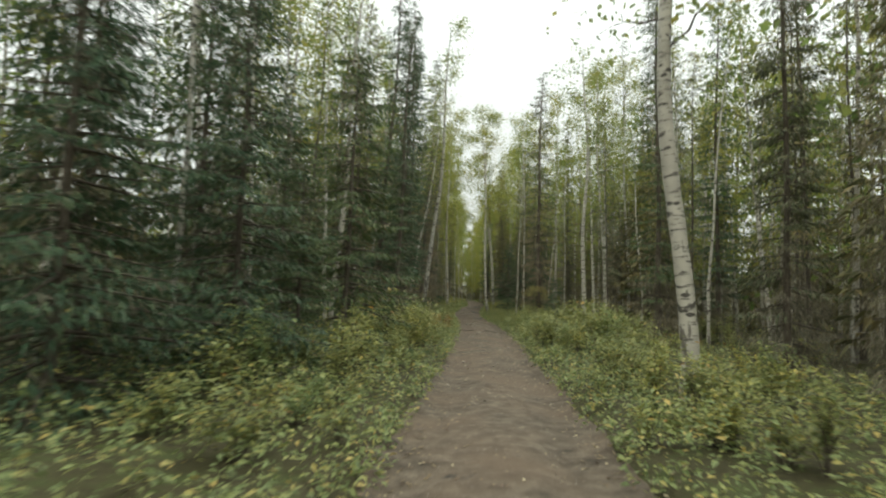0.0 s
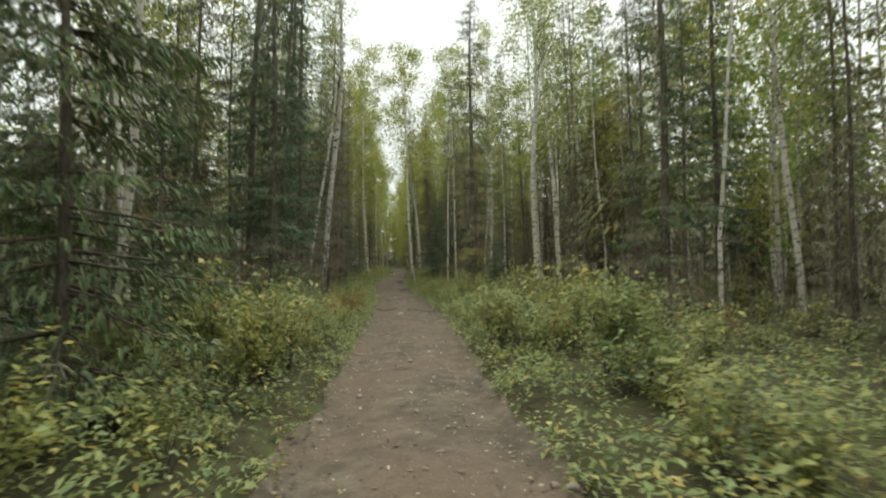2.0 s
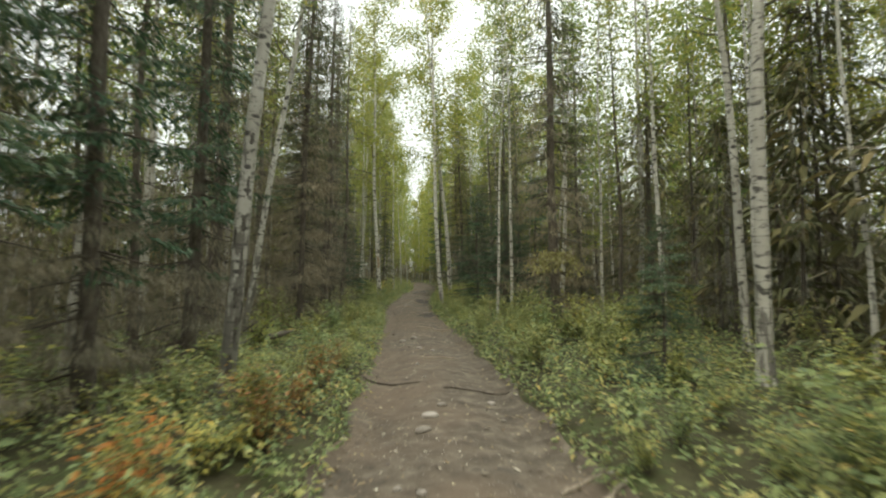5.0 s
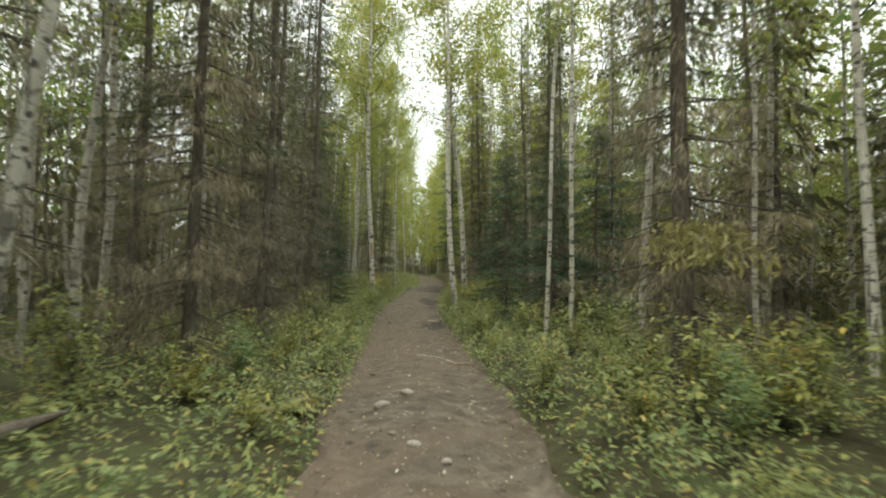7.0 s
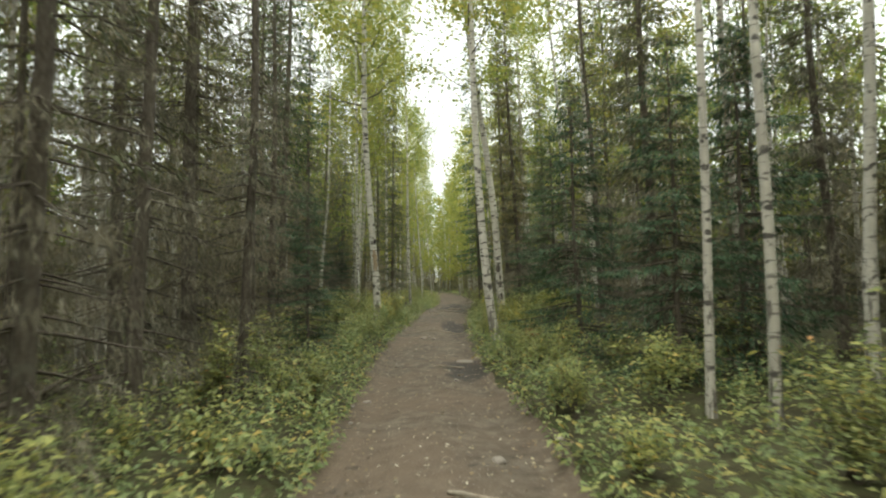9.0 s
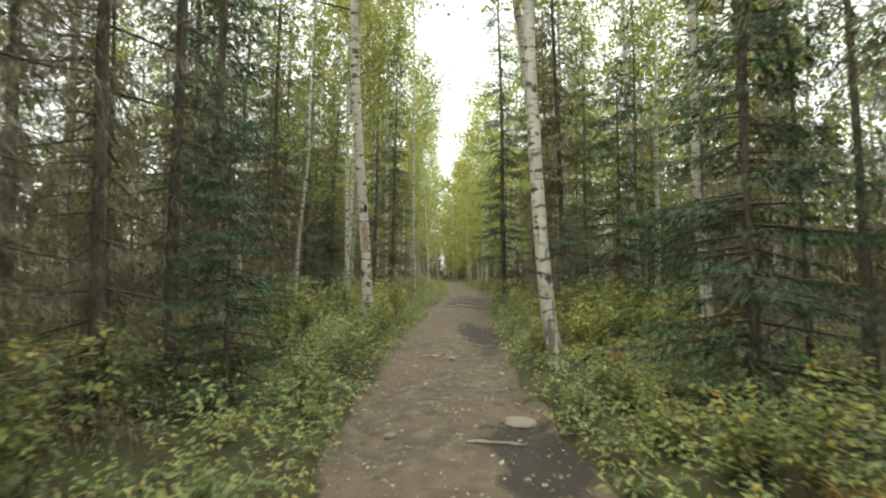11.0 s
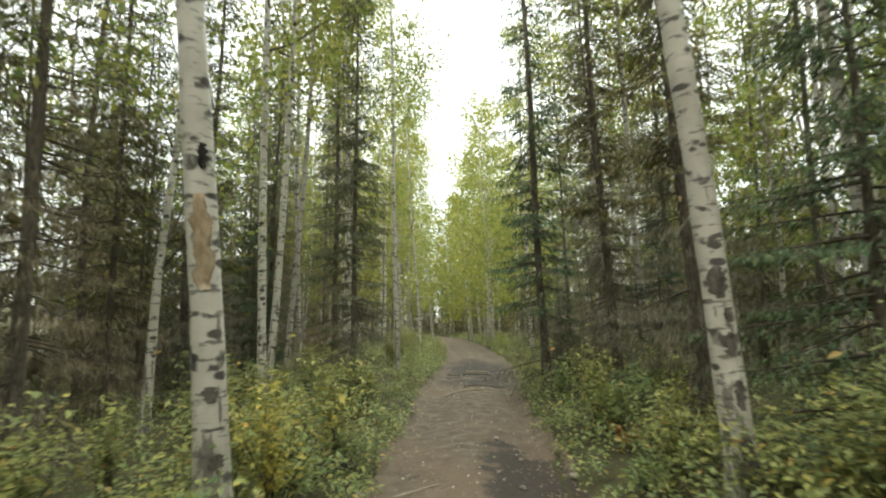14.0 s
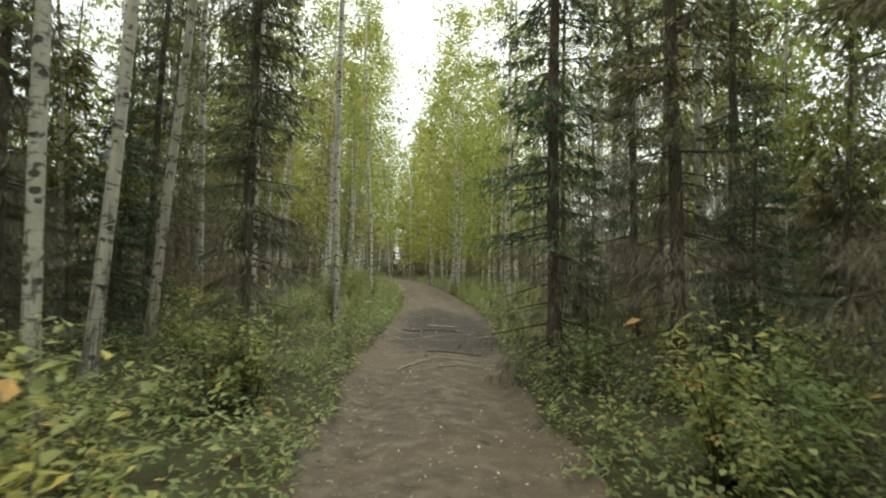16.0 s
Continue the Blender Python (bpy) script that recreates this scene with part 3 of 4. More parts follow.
spruce_low = [build_spruce(90 + i, h, 0.06, 1.7, 0.2, 0.0, 0.33, 0.56, 5.0, None, (0.24, 0.40), True) for i, h in enumerate([4.5, 6.0, 7.5])]
birch_near = [build_birch(120 + i, h, r, c, 2000, 0.10, s, wobble=w) for i, (h, r, c, s, w) in enumerate(
    [(14, 0.102, 0.42, 1.8, 0.08), (13, 0.098, 0.46, 1.7, 0.10), (15, 0.105, 0.46, 1.9, 0.08), (12.5, 0.098, 0.40, 1.7, 0.12)])]
birch_full = [build_birch(130 + i, h, 0.10, c, 8200, 0.12, 2.6, gold_mat, w) for i, (h, c, w) in enumerate([(17.5, 0.36, 0.08), (16.5, 0.40, 0.10), (18.5, 0.38, 0.09)])]
birch_bowed = [build_birch(136, 15.5, 0.10, 0.46, 3600, 0.11, 2.0, gold_mat, 0.05, bow=-0.20)]
birch_furrowed = [build_birch(137, 14, 0.10, 0.44, 2000, 0.10, 1.8, bow=0.06, bark=furrowed_mat)]
birch_tall = [build_birch(150 + i, h, 0.09, 0.34, 4800, 0.125, 2.5, gold_mat, light=True) for i, h in enumerate([17.5, 19, 16.5])]
birch_slim = [build_birch(140 + i, h, 0.056, c, 1600, 0.115, 1.55, wobble=0.1, light=False) for i, (h, c) in enumerate([(12, 0.40), (13.5, 0.44), (11, 0.34)])]
birch_far = [build_birch(160 + i, h, 0.065, 0.16, 600, 0.30, 2.1, light=True) for i, h in enumerate([13, 15, 11])]
birch_gold = [build_birch(180 + i, h, 0.07, 0.14, 4600, 0.105, 2.1, gold_mat, light=True) for i, h in enumerate([13, 15, 11])]
gold_far = [build_birch(190 + i, h, 0.07, 0.12, 2300, 0.19, 2.3, gold_mat, light=True) for i, h in enumerate([14, 16, 12])]
birch_pole = [build_birch(195 + i, h, 0.052, 0.62, 420, 0.13, 1.2, wobble=0.13, light=True) for i, h in enumerate([12, 13.5, 11])]

BIRCH_LABEL = "white-barked birch with black scars and thin green crown"
SLIM_LABEL = "slender pale birch with a small yellowing crown"
SPRUCE_LABEL = "dark spruce with drooping boughs and lichen-grey lower twigs"
GAUNT_LABEL = "gaunt spruce with grey dead twigs and a thin green top"
BUSHY_LABEL = "bushy young green spruce with boughs down to the ground"
GOLD_LABEL = "yellow-green aspen in early autumn leaf"

# x, y, girth, lean x, lean y
BIRCHES_FIRST = [
    (3.60, 8.28, 1.35, -0.070, 0.015), (-3.03, 15.47, 0.80, 0.057, 0),
    (9.65, 22.5, 0.9, -0.04, 0.01), (10.79, 18.84, 0.8, -0.06, 0.014), (-5.6, 13.2, 0.85, 0.06, 0),
]
BIRCHES_MIDDLE = [
    (-0.92, 25.1, 1.0, 0.065, 0.015), (-2.02, 30.1, 0.7, 0.14, 0), (8.21, 28.56, 0.9, -0.05, 0.005), (6.20, 25.11, 1.1, -0.032, 0),
    (7.37, 38.33, 0.85, 0, 0), (3.63, 45.60, 1.1, -0.028, 0.03), (-3.6, 26.6, 0.8, 0.06, 0),
]
BIRCHES_LAST = [
    (0.45, 49.35, 1.15, -0.02, -0.02), (4.42, 49.9, 1.25, -0.075, 0.013), (-0.73, 54.96, 0.75, 0.013, 0), (-1.11, 56.70, 0.8, 0.066, 0.005),
    (-1.21, 58.7, 0.75, 0.062, 0.007), (1.25, 62.2, 0.75, 0.006, 0), (0.24, 58.7, 0.7, 0.004, 0),
]
SLIM_BIRCHES = [
    (5.20, 36.92, 1.0, -0.007, 0), (4.79, 37.37, 0.9, 0.003, 0), (17.76, 28.44, 1.1, 0, 0),
    (-3.80, 49.66, 1.0, 0, 0), (-2.58, 50.35, 1.0, 0, 0), (-3.4, 51.2, 1.0, 0, 0), (1.9, 67.93, 1.0, -0.006, 0), (2.9, 83.28, 1.0, -0.05, 0), (9.11, 96.34, 1.1, 0, 0),
    (-4.6, 31.5, 1.0, 0.03, 0), (-3.9, 33.8, 0.9, 0.02, 0), (7.2, 33.6, 0.8, -0.02, 0),
]
BIRCH_LABELS = {-0.92: "old grey birch with deep dark furrows in its bark", -2.02: "leaning grey birch with dark furrowed bark",
                0.45: "white birch with a bare tan patch where bark peeled", 3.63: "stout white birch with black cracks beside the track"}
birches = {}
for x, y, s, lx, ly in BIRCHES_FIRST + BIRCHES_MIDDLE + BIRCHES_LAST:
    birches[x] = plant(birch_bowed if x == 3.63 else birch_furrowed if x in (-0.92, -2.02) else birch_full if y > 44 else birch_near, x, y, BIRCH_LABELS.get(x, BIRCH_LABEL), "birch tree", "birches beside the track", s, lx, ly, 1.0, 0.0 if x in (0.45, 3.63, 4.42, -0.92) else None)
for x, y, s, lx, ly in SLIM_BIRCHES:
    plant(birch_slim, x, y, SLIM_LABEL, "birch tree", "slender birches", s, lx, ly, 1.0)

SPRUCES = [
    (5.5, 32.6, 1.1), (6.35, 16.95, 0.95), (10.11, 21.04, 0.95), (-1.3, 33.2, 1.05), (4.6, 57.6, 1.0), (5.7, 56.3, 1.0), (5.6, 52.7, 1.0), (0.5, 56.9, 0.9),
    (-1.9, 26.6, 1.0), (-2.6, 22.3, 1.1), (-1.7, 20.8, 0.95), (-2.0, 23.9, 1.0), (-3.4, 20.0, 1.0), (6.4, 10.6, 1.0), (7.3, 8.4, 1.1), (-2.2, 39.0, 1.0), (6.0, 41.4, 0.9), (-1.9, 46.4, 1.0), (-0.4, 61.0, 0.9),
    (6.9, 60.0, 1.0), (9.2, 41.2, 1.0),
]


def golden_bough(tree):
    """A low arched bough with yellowed needles, reaching towards the track."""
    rng = np.random.default_rng(58)
    back = np.array(tree.matrix_basis.inverted())
    wood, fine = Tubes(), Leaves()
    for tip in ((4.55, 31.2, 1.35), (4.75, 30.7, 1.35), (5.5, 30.9, 1.25)):
        tt = np.linspace(0, 1, 6)[:, None]
        pts = np.array((5.5, 32.5, 1.75)) * (1 - tt) + np.array(tip) * tt
        pts[:, 2] += 0.22 * np.sin(pi * tt[:, 0])
        pts = pts @ back[:3, :3].T + back[:3, 3]
        wood.add(pts, 0.018 * (1.1 - tt[:, 0]), 4)
        k = 230
        q = rng.uniform(0.35, 1, k)
        b = np.stack([np.interp(q, tt[:, 0], pts[:, c]) for c in range(3)], -1) + rng.normal(0, 1, (k, 3)) * (0.13, 0.13, 0.04)
        way = unit(rng.normal(0, 0.7, (k, 3)) + (0, 0, -0.35))
        size = rng.uniform(0.06, 0.15, k)
        fine.add(b, way, unit(np.cross(way, (0, 0, 1.0)) + rng.normal(0, 0.4, (k, 3))), size, size * 0.32, 0.2)
    part("branch", wood.mesh("bough", twig_mat), tree)
    part("foliage", fine.mesh("bough_needles", dry_mat), tree, "yellowed needles on a low bough")


for x, y, s in SPRUCES:
    if x == 5.5:
        tree = plant(shaggy, x, y, GAUNT_LABEL, "spruce tree", "gaunt spruces", s)
        golden_bough(tree)
    else:
        plant(spruce_dense if x in (6.35, 10.11, -1.9, -2.6, -1.7, -2.0, 4.6) else spruce_near[::3] if x == 5.7 else spruce_near, x, y, SPRUCE_LABEL, "spruce tree", "spruces beside the track", s, 0.0 if x in (6.35, 10.11) else -0.03 if x > 3 else 0.03)
GAUNT = [
    (8.80, 36.38, 1.0), (11.09, 38.55, 1.0), (-0.9, 35.3, 0.9), (-1.2, 37.4, 1.0), (-2.0, 40.9, 1.0), (-1.5, 42.6, 0.9), (-1.6, 44.4, 1.0), (-0.8, 39.7, 0.9),
    (6.0, 44.5, 0.9), (-3.2, 27.8, 1.0), (-3.0, 35.0, 1.0), (-2.2, 51.2, 1.0), (-2.9, 30.8, 1.2)
]
for x, y, s in GAUNT:
    plant(shaggy if (x, y) in ((-2.0, 40.9), (-2.9, 30.8)) else gaunt_near, x, y, GAUNT_LABEL, "spruce tree", "gaunt spruces", s, -0.03 if x > 3 else 0.03)
MID_SPRUCES = [
    (-2.6, 57.5, 0.95), (-3.4, 55.2, 1.0), (-2.4, 61.6, 0.9), (-3.8, 59.4, 1.0), (-4.6, 56.6, 1.0), (-3.0, 64.2, 1.0), (-5.4, 60.8, 1.0), (-4.8, 53.2, 1.0),
    (-3.6, 24.6, 1.0), (-4.4, 22.0, 1.0), (-4.6, 18.6, 0.9), (-2.8, 43.2, 1.0), (-2.9, 48.4, 1.0), (7.9, 58.6, 1.0), 
    (8.4, 50.6, 1.0), (7.2, 44.0, 0.95), (-3.4, 38.8, 1.0), (7.0, 64.6, 1.0), (-1.6, 66.4, 0.9), (11.4, 15.6, 1.0), (12.2, 19.4, 1.0), (9.6, 11.8, 1.0), (6.2, 21.4, 0.7), (9.6, 15.0, 0.95), (10.8, 17.4, 0.9), (8.9, 23.4, 1.0), (12.6, 13.6, 1.0),
]
for x, y, s in MID_SPRUCES:
    plant(spruce_near if 50 < y < 62 else spruce_mid, x, y, SPRUCE_LABEL, "spruce tree", "spruces behind the first row", s, -0.03 if x > 3 else 0.03)
BUSHY = [
    (-3.1, 8.6, 1.0), (-2.5, 9.9, 0.75), (-2.05, 12.0, 1.05), (-4.4, 10.4, 1.1), (-4.2, 6.2, 1.1), (-3.9, 13.6, 0.9), (-5.2, 8.2, 1.1), (-4.6, 16.3, 0.9), (-3.4, 18.6, 0.8), (-5.6, 4.0, 1.0),
    (5.0, 25.6, 0.5), (6.8, 40.2, 0.9), (5.5, 39.6, 0.7), (4.9, 42.6, 0.75), (6.3, 50.6, 0.9), (-2.4, 60.2, 0.7), (-0.6, 43.6, 0.5), (5.1, 57.8, 0.42), (6.6, 56.2, 0.5),
]
for x, y, s in BUSHY:
    plant(spruce_bushy, x, y, BUSHY_LABEL, "spruce tree", "young spruces", s)
GOLD = [(11.2, 24.2, 0.9), (13.2, 17.2, 0.9), (14.6, 20.6, 1.0), (10.4, 27.4, 0.8), (-4.2, 62.2, 0.9), (-5.8, 57.8, 0.9), (9.4, 57.0, 0.9), (10.2, 60.2, 1.1), (11.0, 56.0, 1.1), (9.4, 63.4, 1.0), (12.2, 58.6, 1.1), (5.9, 79.0, 1.05), (6.8, 83.0, 1.1), (7.2, 87.0, 1.1), (8.6, 79.5, 1.1), (9.4, 85.0, 1.1), (6.0, 91.5, 1.1), (8.6, 48.0, 1.0), (8.8, 54.4, 1.0), (12.5, 27.0, 0.9), (14.2, 31.0, 1.0), (13.4, 23.2, 0.9), (16.0, 35.2, 1.0), (15.8, 26.4, 1.0), (12.0, 33.5, 0.85),
        (-0.6, 64.4, 0.9), (0.4, 69.5, 1.0), (6.4, 68.2, 1.0), (1.0, 76.5, 1.0), (7.2, 72.0, 0.9), (1.2, 84.5, 1.0), (7.6, 90.0, 1.0), (1.4, 97.0, 1.0), (6.6, 95.5, 1.0), (4.6, 112.0, 1.1), (7.0, 108.0, 1.1),
        (18.05, 47.5, 1.0), (16.2, 45.2, 0.9), (6.4, 80.0, 0.9), (7.4, 76.5, 0.8), (8.4, 84.0, 1.0), (5.2, 104.5, 1.1), (2.2, 108.0, 1.1), (-1.5, 96.0, 1.1), (0.2, 90.0, 0.9), (8.2, 100.0, 1.1), (-1.4, 74.0, 0.9), (13.5, 41.0, 0.8), (12.6, 43.5, 1.0), (11.6, 46.2, 1.0), (14.6, 39.0, 1.0)]
for x, y, s in GOLD:
    plant(gold_far if y > 72 else birch_gold, x, y, GOLD_LABEL, "aspen tree", "yellowing aspens", s)

TALL = [(6.8, 47.2, 1.0), (7.2, 51.6, 1.0), (6.9, 57.6, 0.95), (7.4, 62.4, 1.0), (8.4, 66.0, 1.0), (-4.6, 24.2, 0.9), (-5.6, 20.2, 0.95), (-5.2, 32.6, 0.95), (-6.6, 27.2, 0.95), (-4.4, 37.0, 0.9), (-4.8, 43.5, 0.95), (-5.4, 48.5, 0.95), (8.8, 33.2, 0.9), (9.8, 30.2, 0.85), (8.6, 43.0, 0.95), (10.2, 38.0, 0.95),
        (-1.8, 63.0, 0.95), (-0.9, 68.6, 0.95), (-0.2, 74.6, 1.0), (7.9, 73.0, 1.0), (0.6, 81.0, 1.0), (1.0, 88.5, 1.0), (8.4, 91.0, 1.0), (7.6, 98.0, 1.0), (1.0, 101.0, 1.0)]
for x, y, s in TALL:
    plant(birch_tall, x, y, "tall aspen with a broad yellow-green crown", "aspen tree", "tall aspens", s, -0.02 if x > 4 else 0.02)

# the wood behind the first rows
taken = [(x, y) for x, y, *_ in BIRCHES_FIRST + BIRCHES_MIDDLE + BIRCHES_LAST + SLIM_BIRCHES + SPRUCES + MID_SPRUCES + GAUNT + BUSHY + GOLD + TALL]


def free_spot(near, far, y0, y1, gap):
    for _ in range(200):
        y, u = rnd.uniform(y0, y1), rnd.uniform(near, far) * rnd.choice((-1, 1))
        x = float(track(y)) + u
        if all(hypot(x - a, y - b) > gap for a, b in taken):
            taken.append((x, y))
            return x, y, u
    return None


for i in range(155):
    spot = free_spot(4.3, 12, -6, 92, 1.15)
    if not spot:
        break
    x, y, u = spot
    lean, s, pick = -0.035 * u / abs(u), rnd.uniform(0.8, 1.15), rnd.random() + (0.32 if (u > 4 and y < 44) or (u < 0 and 33 < y < 56) else 0.1)
    if -10 < u < 0 and y < 18 and int(1000 * x) % 10 < 7:
        continue
    if 0 < u < 8 and 8 < y < 44 and rnd.random() < (0.85 if y < 30 else 0.6):
        continue
    if abs(u) < 6.2 and not (u < 0 and 33 < y < 56):
        pick *= 0.45
    if pick < 0.26:
        plant(spruce_gaunt, x, y, GAUNT_LABEL, "spruce tree", "spruces in the wood", s, lean)
    elif pick < 0.56:
        plant(spruce_mid, x, y, SPRUCE_LABEL, "spruce tree", "spruces in the wood", s, lean)
    elif pick < 0.72:
        plant(birch_slim, x, y, SLIM_LABEL, "birch tree", "birches in the wood", s, lean)
    else:
        plant(birch_gold if rnd.random() < 0.5 else birch_near, x, y, GOLD_LABEL, "aspen tree", "aspens in the wood", s * 0.85, lean)


far_rnd = random.Random(23)
SECOND_ROW = [(-8.5, -3.4, 43, 58, 14), (-9, -2.8, 56, 67, 12), (6.5, 11, 55, 65, 8), (8.6, 14, 13, 26, 4), (7.6, 13, 29, 40, 5), (-8, -3.2, 28, 43, 4), (6.4, 11, 40, 54, 5)]
for x0, x1, y0, y1, n in SECOND_ROW:
    for i in range(n):
        x, y = far_rnd.uniform(x0, x1), far_rnd.uniform(y0, y1)
        if all(hypot(x - a, y - b) > 0.8 for a, b in taken):
            taken.append((x, y))
            plant(spruce_gaunt if far_rnd.random() < 0.65 else spruce_mid, x, y, GAUNT_LABEL, "spruce tree", "gaunt spruces behind the first row", far_rnd.uniform(0.85, 1.15), far_rnd.uniform(-0.02, 0.02))
for i in range(90):
    y, u = far_rnd.uniform(8, 84), (4.6 + 9 * far_rnd.random()) * far_rnd.choice((-1, 1))
    x = float(track(y)) + u
    if all(hypot(x - a, y - b) > 0.6 for a, b in taken):
        taken.append((x, y))
        plant(birch_pole, x, y, "thin pale birch pole with a sparse high crown", "birch tree", "thin birch poles", far_rnd.uniform(0.8, 1.2), far_rnd.uniform(-0.05, 0.05), far_rnd.uniform(-0.03, 0.03), 1.0)


def merged(name, kinds, spots, label, category):
    """Many far plants joined into one object."""
    vs, fs, sl, mats, base = [], [], [], [], 0
    for x, y, s in spots:
        src, m = rnd.choice(kinds), np.array(stand(x, y, s, rnd.uniform(0, tau)))
        for ch in src.children:
            me = ch.data
            v = np.empty(len(me.vertices) * 3, np.float32)
            me.vertices.foreach_get("co", v)
            f = np.empty(len(me.loops), np.int32)
            me.loops.foreach_get("vertex_index", f)
            if me.materials[0] not in mats:
                mats.append(me.materials[0])
            vs.append(v.reshape(-1, 3) @ m[:3, :3].T + m[:3, 3])
            fs.append(f.reshape(-1, 4) + base)
            sl.append(np.full(len(f) // 4, mats.index(me.materials[0])))
            base += len(v) // 3
    ob = new(name, mesh_of(name, np.concatenate(vs), [np.concatenate(fs)], mats, False, np.concatenate(sl)))
    return tagged(ob, label, category, kind="stuff")


spots = []
for i in range(190):
    y, u = rnd.uniform(-10, 128), 9.5 + 17 * rnd.random() ** 1.2
    u *= rnd.choice((-1, 1))
    spots.append((float(track(y)) + u, y, rnd.uniform(0.85, 1.2)))
for i in range(55):
    y = rnd.uniform(106, 140)
    x = rnd.uniform(-14, 26)
    if abs(x - float(track(y))) > 3.0:
        spots.append((x, y, rnd.uniform(0.85, 1.25)))
for i in range(16):
    y, u = rnd.uniform(-16, -5), rnd.uniform(3.5, 13) * rnd.choice((-1, 1))
    spots.append((float(track(y)) + u, y, rnd.uniform(0.85, 1.2)))
aspens = []
for i in range(70):
    y, x = far_rnd.uniform(92, 132), far_rnd.uniform(-9, 17)
    if abs(x - float(track(y))) > 2.3 + 0.02 * (y - 92):
        aspens.append((x, y, far_rnd.uniform(0.9, 1.25)))
merged("distant_aspens", gold_far, aspens, "distant yellow-green aspens closing the track", "woods")
merged("distant_woods", spruce_far + birch_far + birch_far, spots, "distant mixed spruce and birch wood", "woods")
spots = []
for i in range(190):
    y, u = rnd.uniform(0, 112), (7.5 + 20 * rnd.random() ** 1.3) * rnd.choice((-1, 1))
    spots.append((float(track(y)) + u, y, rnd.uniform(0.6, 1.15)))
for i in range(55):
    y, x = rnd.uniform(104, 140), rnd.uniform(-20, 32)
    if abs(x - float(track(y))) > 2.4:
        spots.append((x, y, rnd.uniform(0.7, 1.2)))
for i in range(45):
    y, x = rnd.uniform(98, 126), rnd.uniform(1, 15)
    if abs(x - float(track(y))) > 2.2:
        spots.append((x, y, rnd.uniform(0.45, 0.8)))
for i in range(170):
    y, u = far_rnd.uniform(-4, 100), far_rnd.uniform(13, 24) * far_rnd.choice((-1, 1))
    spots.append((float(track(y)) + u, y, far_rnd.uniform(0.8, 1.3)))
merged("spruce_thicket", spruce_low, spots, "dense thicket of young spruces under the wood", "thicket")

# ---------------------------------------------------------------- shrubs and herbs
shrubs = [build_shrub(300 + i, h, w, n, lf, shrub_mat) for i, (h, w, n, lf) in enumerate(
    [(0.85, 0.55, 560, 0.075), (0.65, 0.5, 500, 0.068), (1.15, 0.6, 700, 0.08), (0.5, 0.45, 420, 0.062), (0.95, 0.7, 640, 0.085)])]
SHRUB_LABEL = "leafy green and yellowing shrub beside the track"
brush = []
for i in range(430):
    y = rnd.uniform(4, 82)
    u = (1.36 + 2.5 * rnd.random() ** 1.3) * rnd.choice((-1, 1))
    x = float(track(y)) + u
    s = rnd.uniform(0.65, 1.1) * (0.62 + 0.26 * min(2.0, abs(u) - 1.2)) * (1.25 if 13 < y < 20 else 0.85 if 20 < y < 30 else 1.0)
    if i < 190:
        plant(shrubs, x, y, SHRUB_LABEL, "shrub", "shrubs beside the track", s, tall=s * rnd.uniform(0.8, 1.15))
    else:
        brush.append((x, y, s))
for i in range(50):
    y = rnd.uniform(6, 27)
    x = float(track(y)) + rnd.uniform(1.9, 4.8) * (1 if i % 3 else -1)
    plant(shrubs, x, y, SHRUB_LABEL, "shrub", "shrubs beside the track", rnd.uniform(0.7, 1.05))
spots = brush
for i in range(80):
    y = rnd.uniform(6, 80)
    spots.append((float(track(y)) + rnd.uniform(3.2, 9.5) * rnd.choice((-1, 1)), y, rnd.uniform(0.7, 1.25)))
merged("shrub_thicket", shrubs, spots, "leafy shrubs spread through the wood", "shrubs")

rs = np.random.default_rng(5)
lv = Leaves()
clumps, per = 15000, 12
y = np.where(rs.random(clumps) < 0.85, rs.uniform(0, 76, clumps), rs.uniform(76, 105, clumps))
u = (half_width(y) + 0.10 + 5.4 * rs.random(clumps) ** 1.5) * rs.choice([-1, 1], clumps)
x = track(y) + u
patchy = np.sin(1.7 * x + 0.9 * y) * np.sin(0.8 * y - 1.3 * x) + 0.6 * np.sin(3.7 * x) * np.sin(3.1 * y)
tall = np.clip(0.46 + 0.24 * patchy, 0.2, 0.9) * np.clip((abs(u) - 0.75) / 0.7, 0.25, 1) * rs.uniform(0.5, 1.15, clumps)
wide = rs.uniform(0.06, 0.20, clumps)
n = clumps * per
x, y, u, tall, wide = (np.repeat(q, per) for q in (x, y, u, tall, wide))
a, rise = rs.uniform(0, tau, n), rs.random(n) ** 0.75
out = wide * (0.35 + 0.9 * rise) * np.sqrt(rs.random(n))
x, y = x + out * np.cos(a), y + out * np.sin(a)
z = floor_z(x, y) + 0.02 + tall * rise
way = unit(np.stack([np.cos(a) + rs.normal(0, 0.5, n), np.sin(a) + rs.normal(0, 0.5, n), rs.uniform(-0.45, 0.6, n)], -1))
size = rs.uniform(0.045, 0.10, n)
lv.add(np.stack([x, y, z], -1), way, unit(np.cross(way, np.array([0, 0, 1.0])) + rs.normal(0, 0.35, (n, 3))), size, size * rs.uniform(0.35, 0.6, n), 0.15)
tagged(new("undergrowth", lv.mesh("undergrowth", herb_mat)), "low leafy herbs and grass on the forest floor", "undergrowth", kind="stuff")

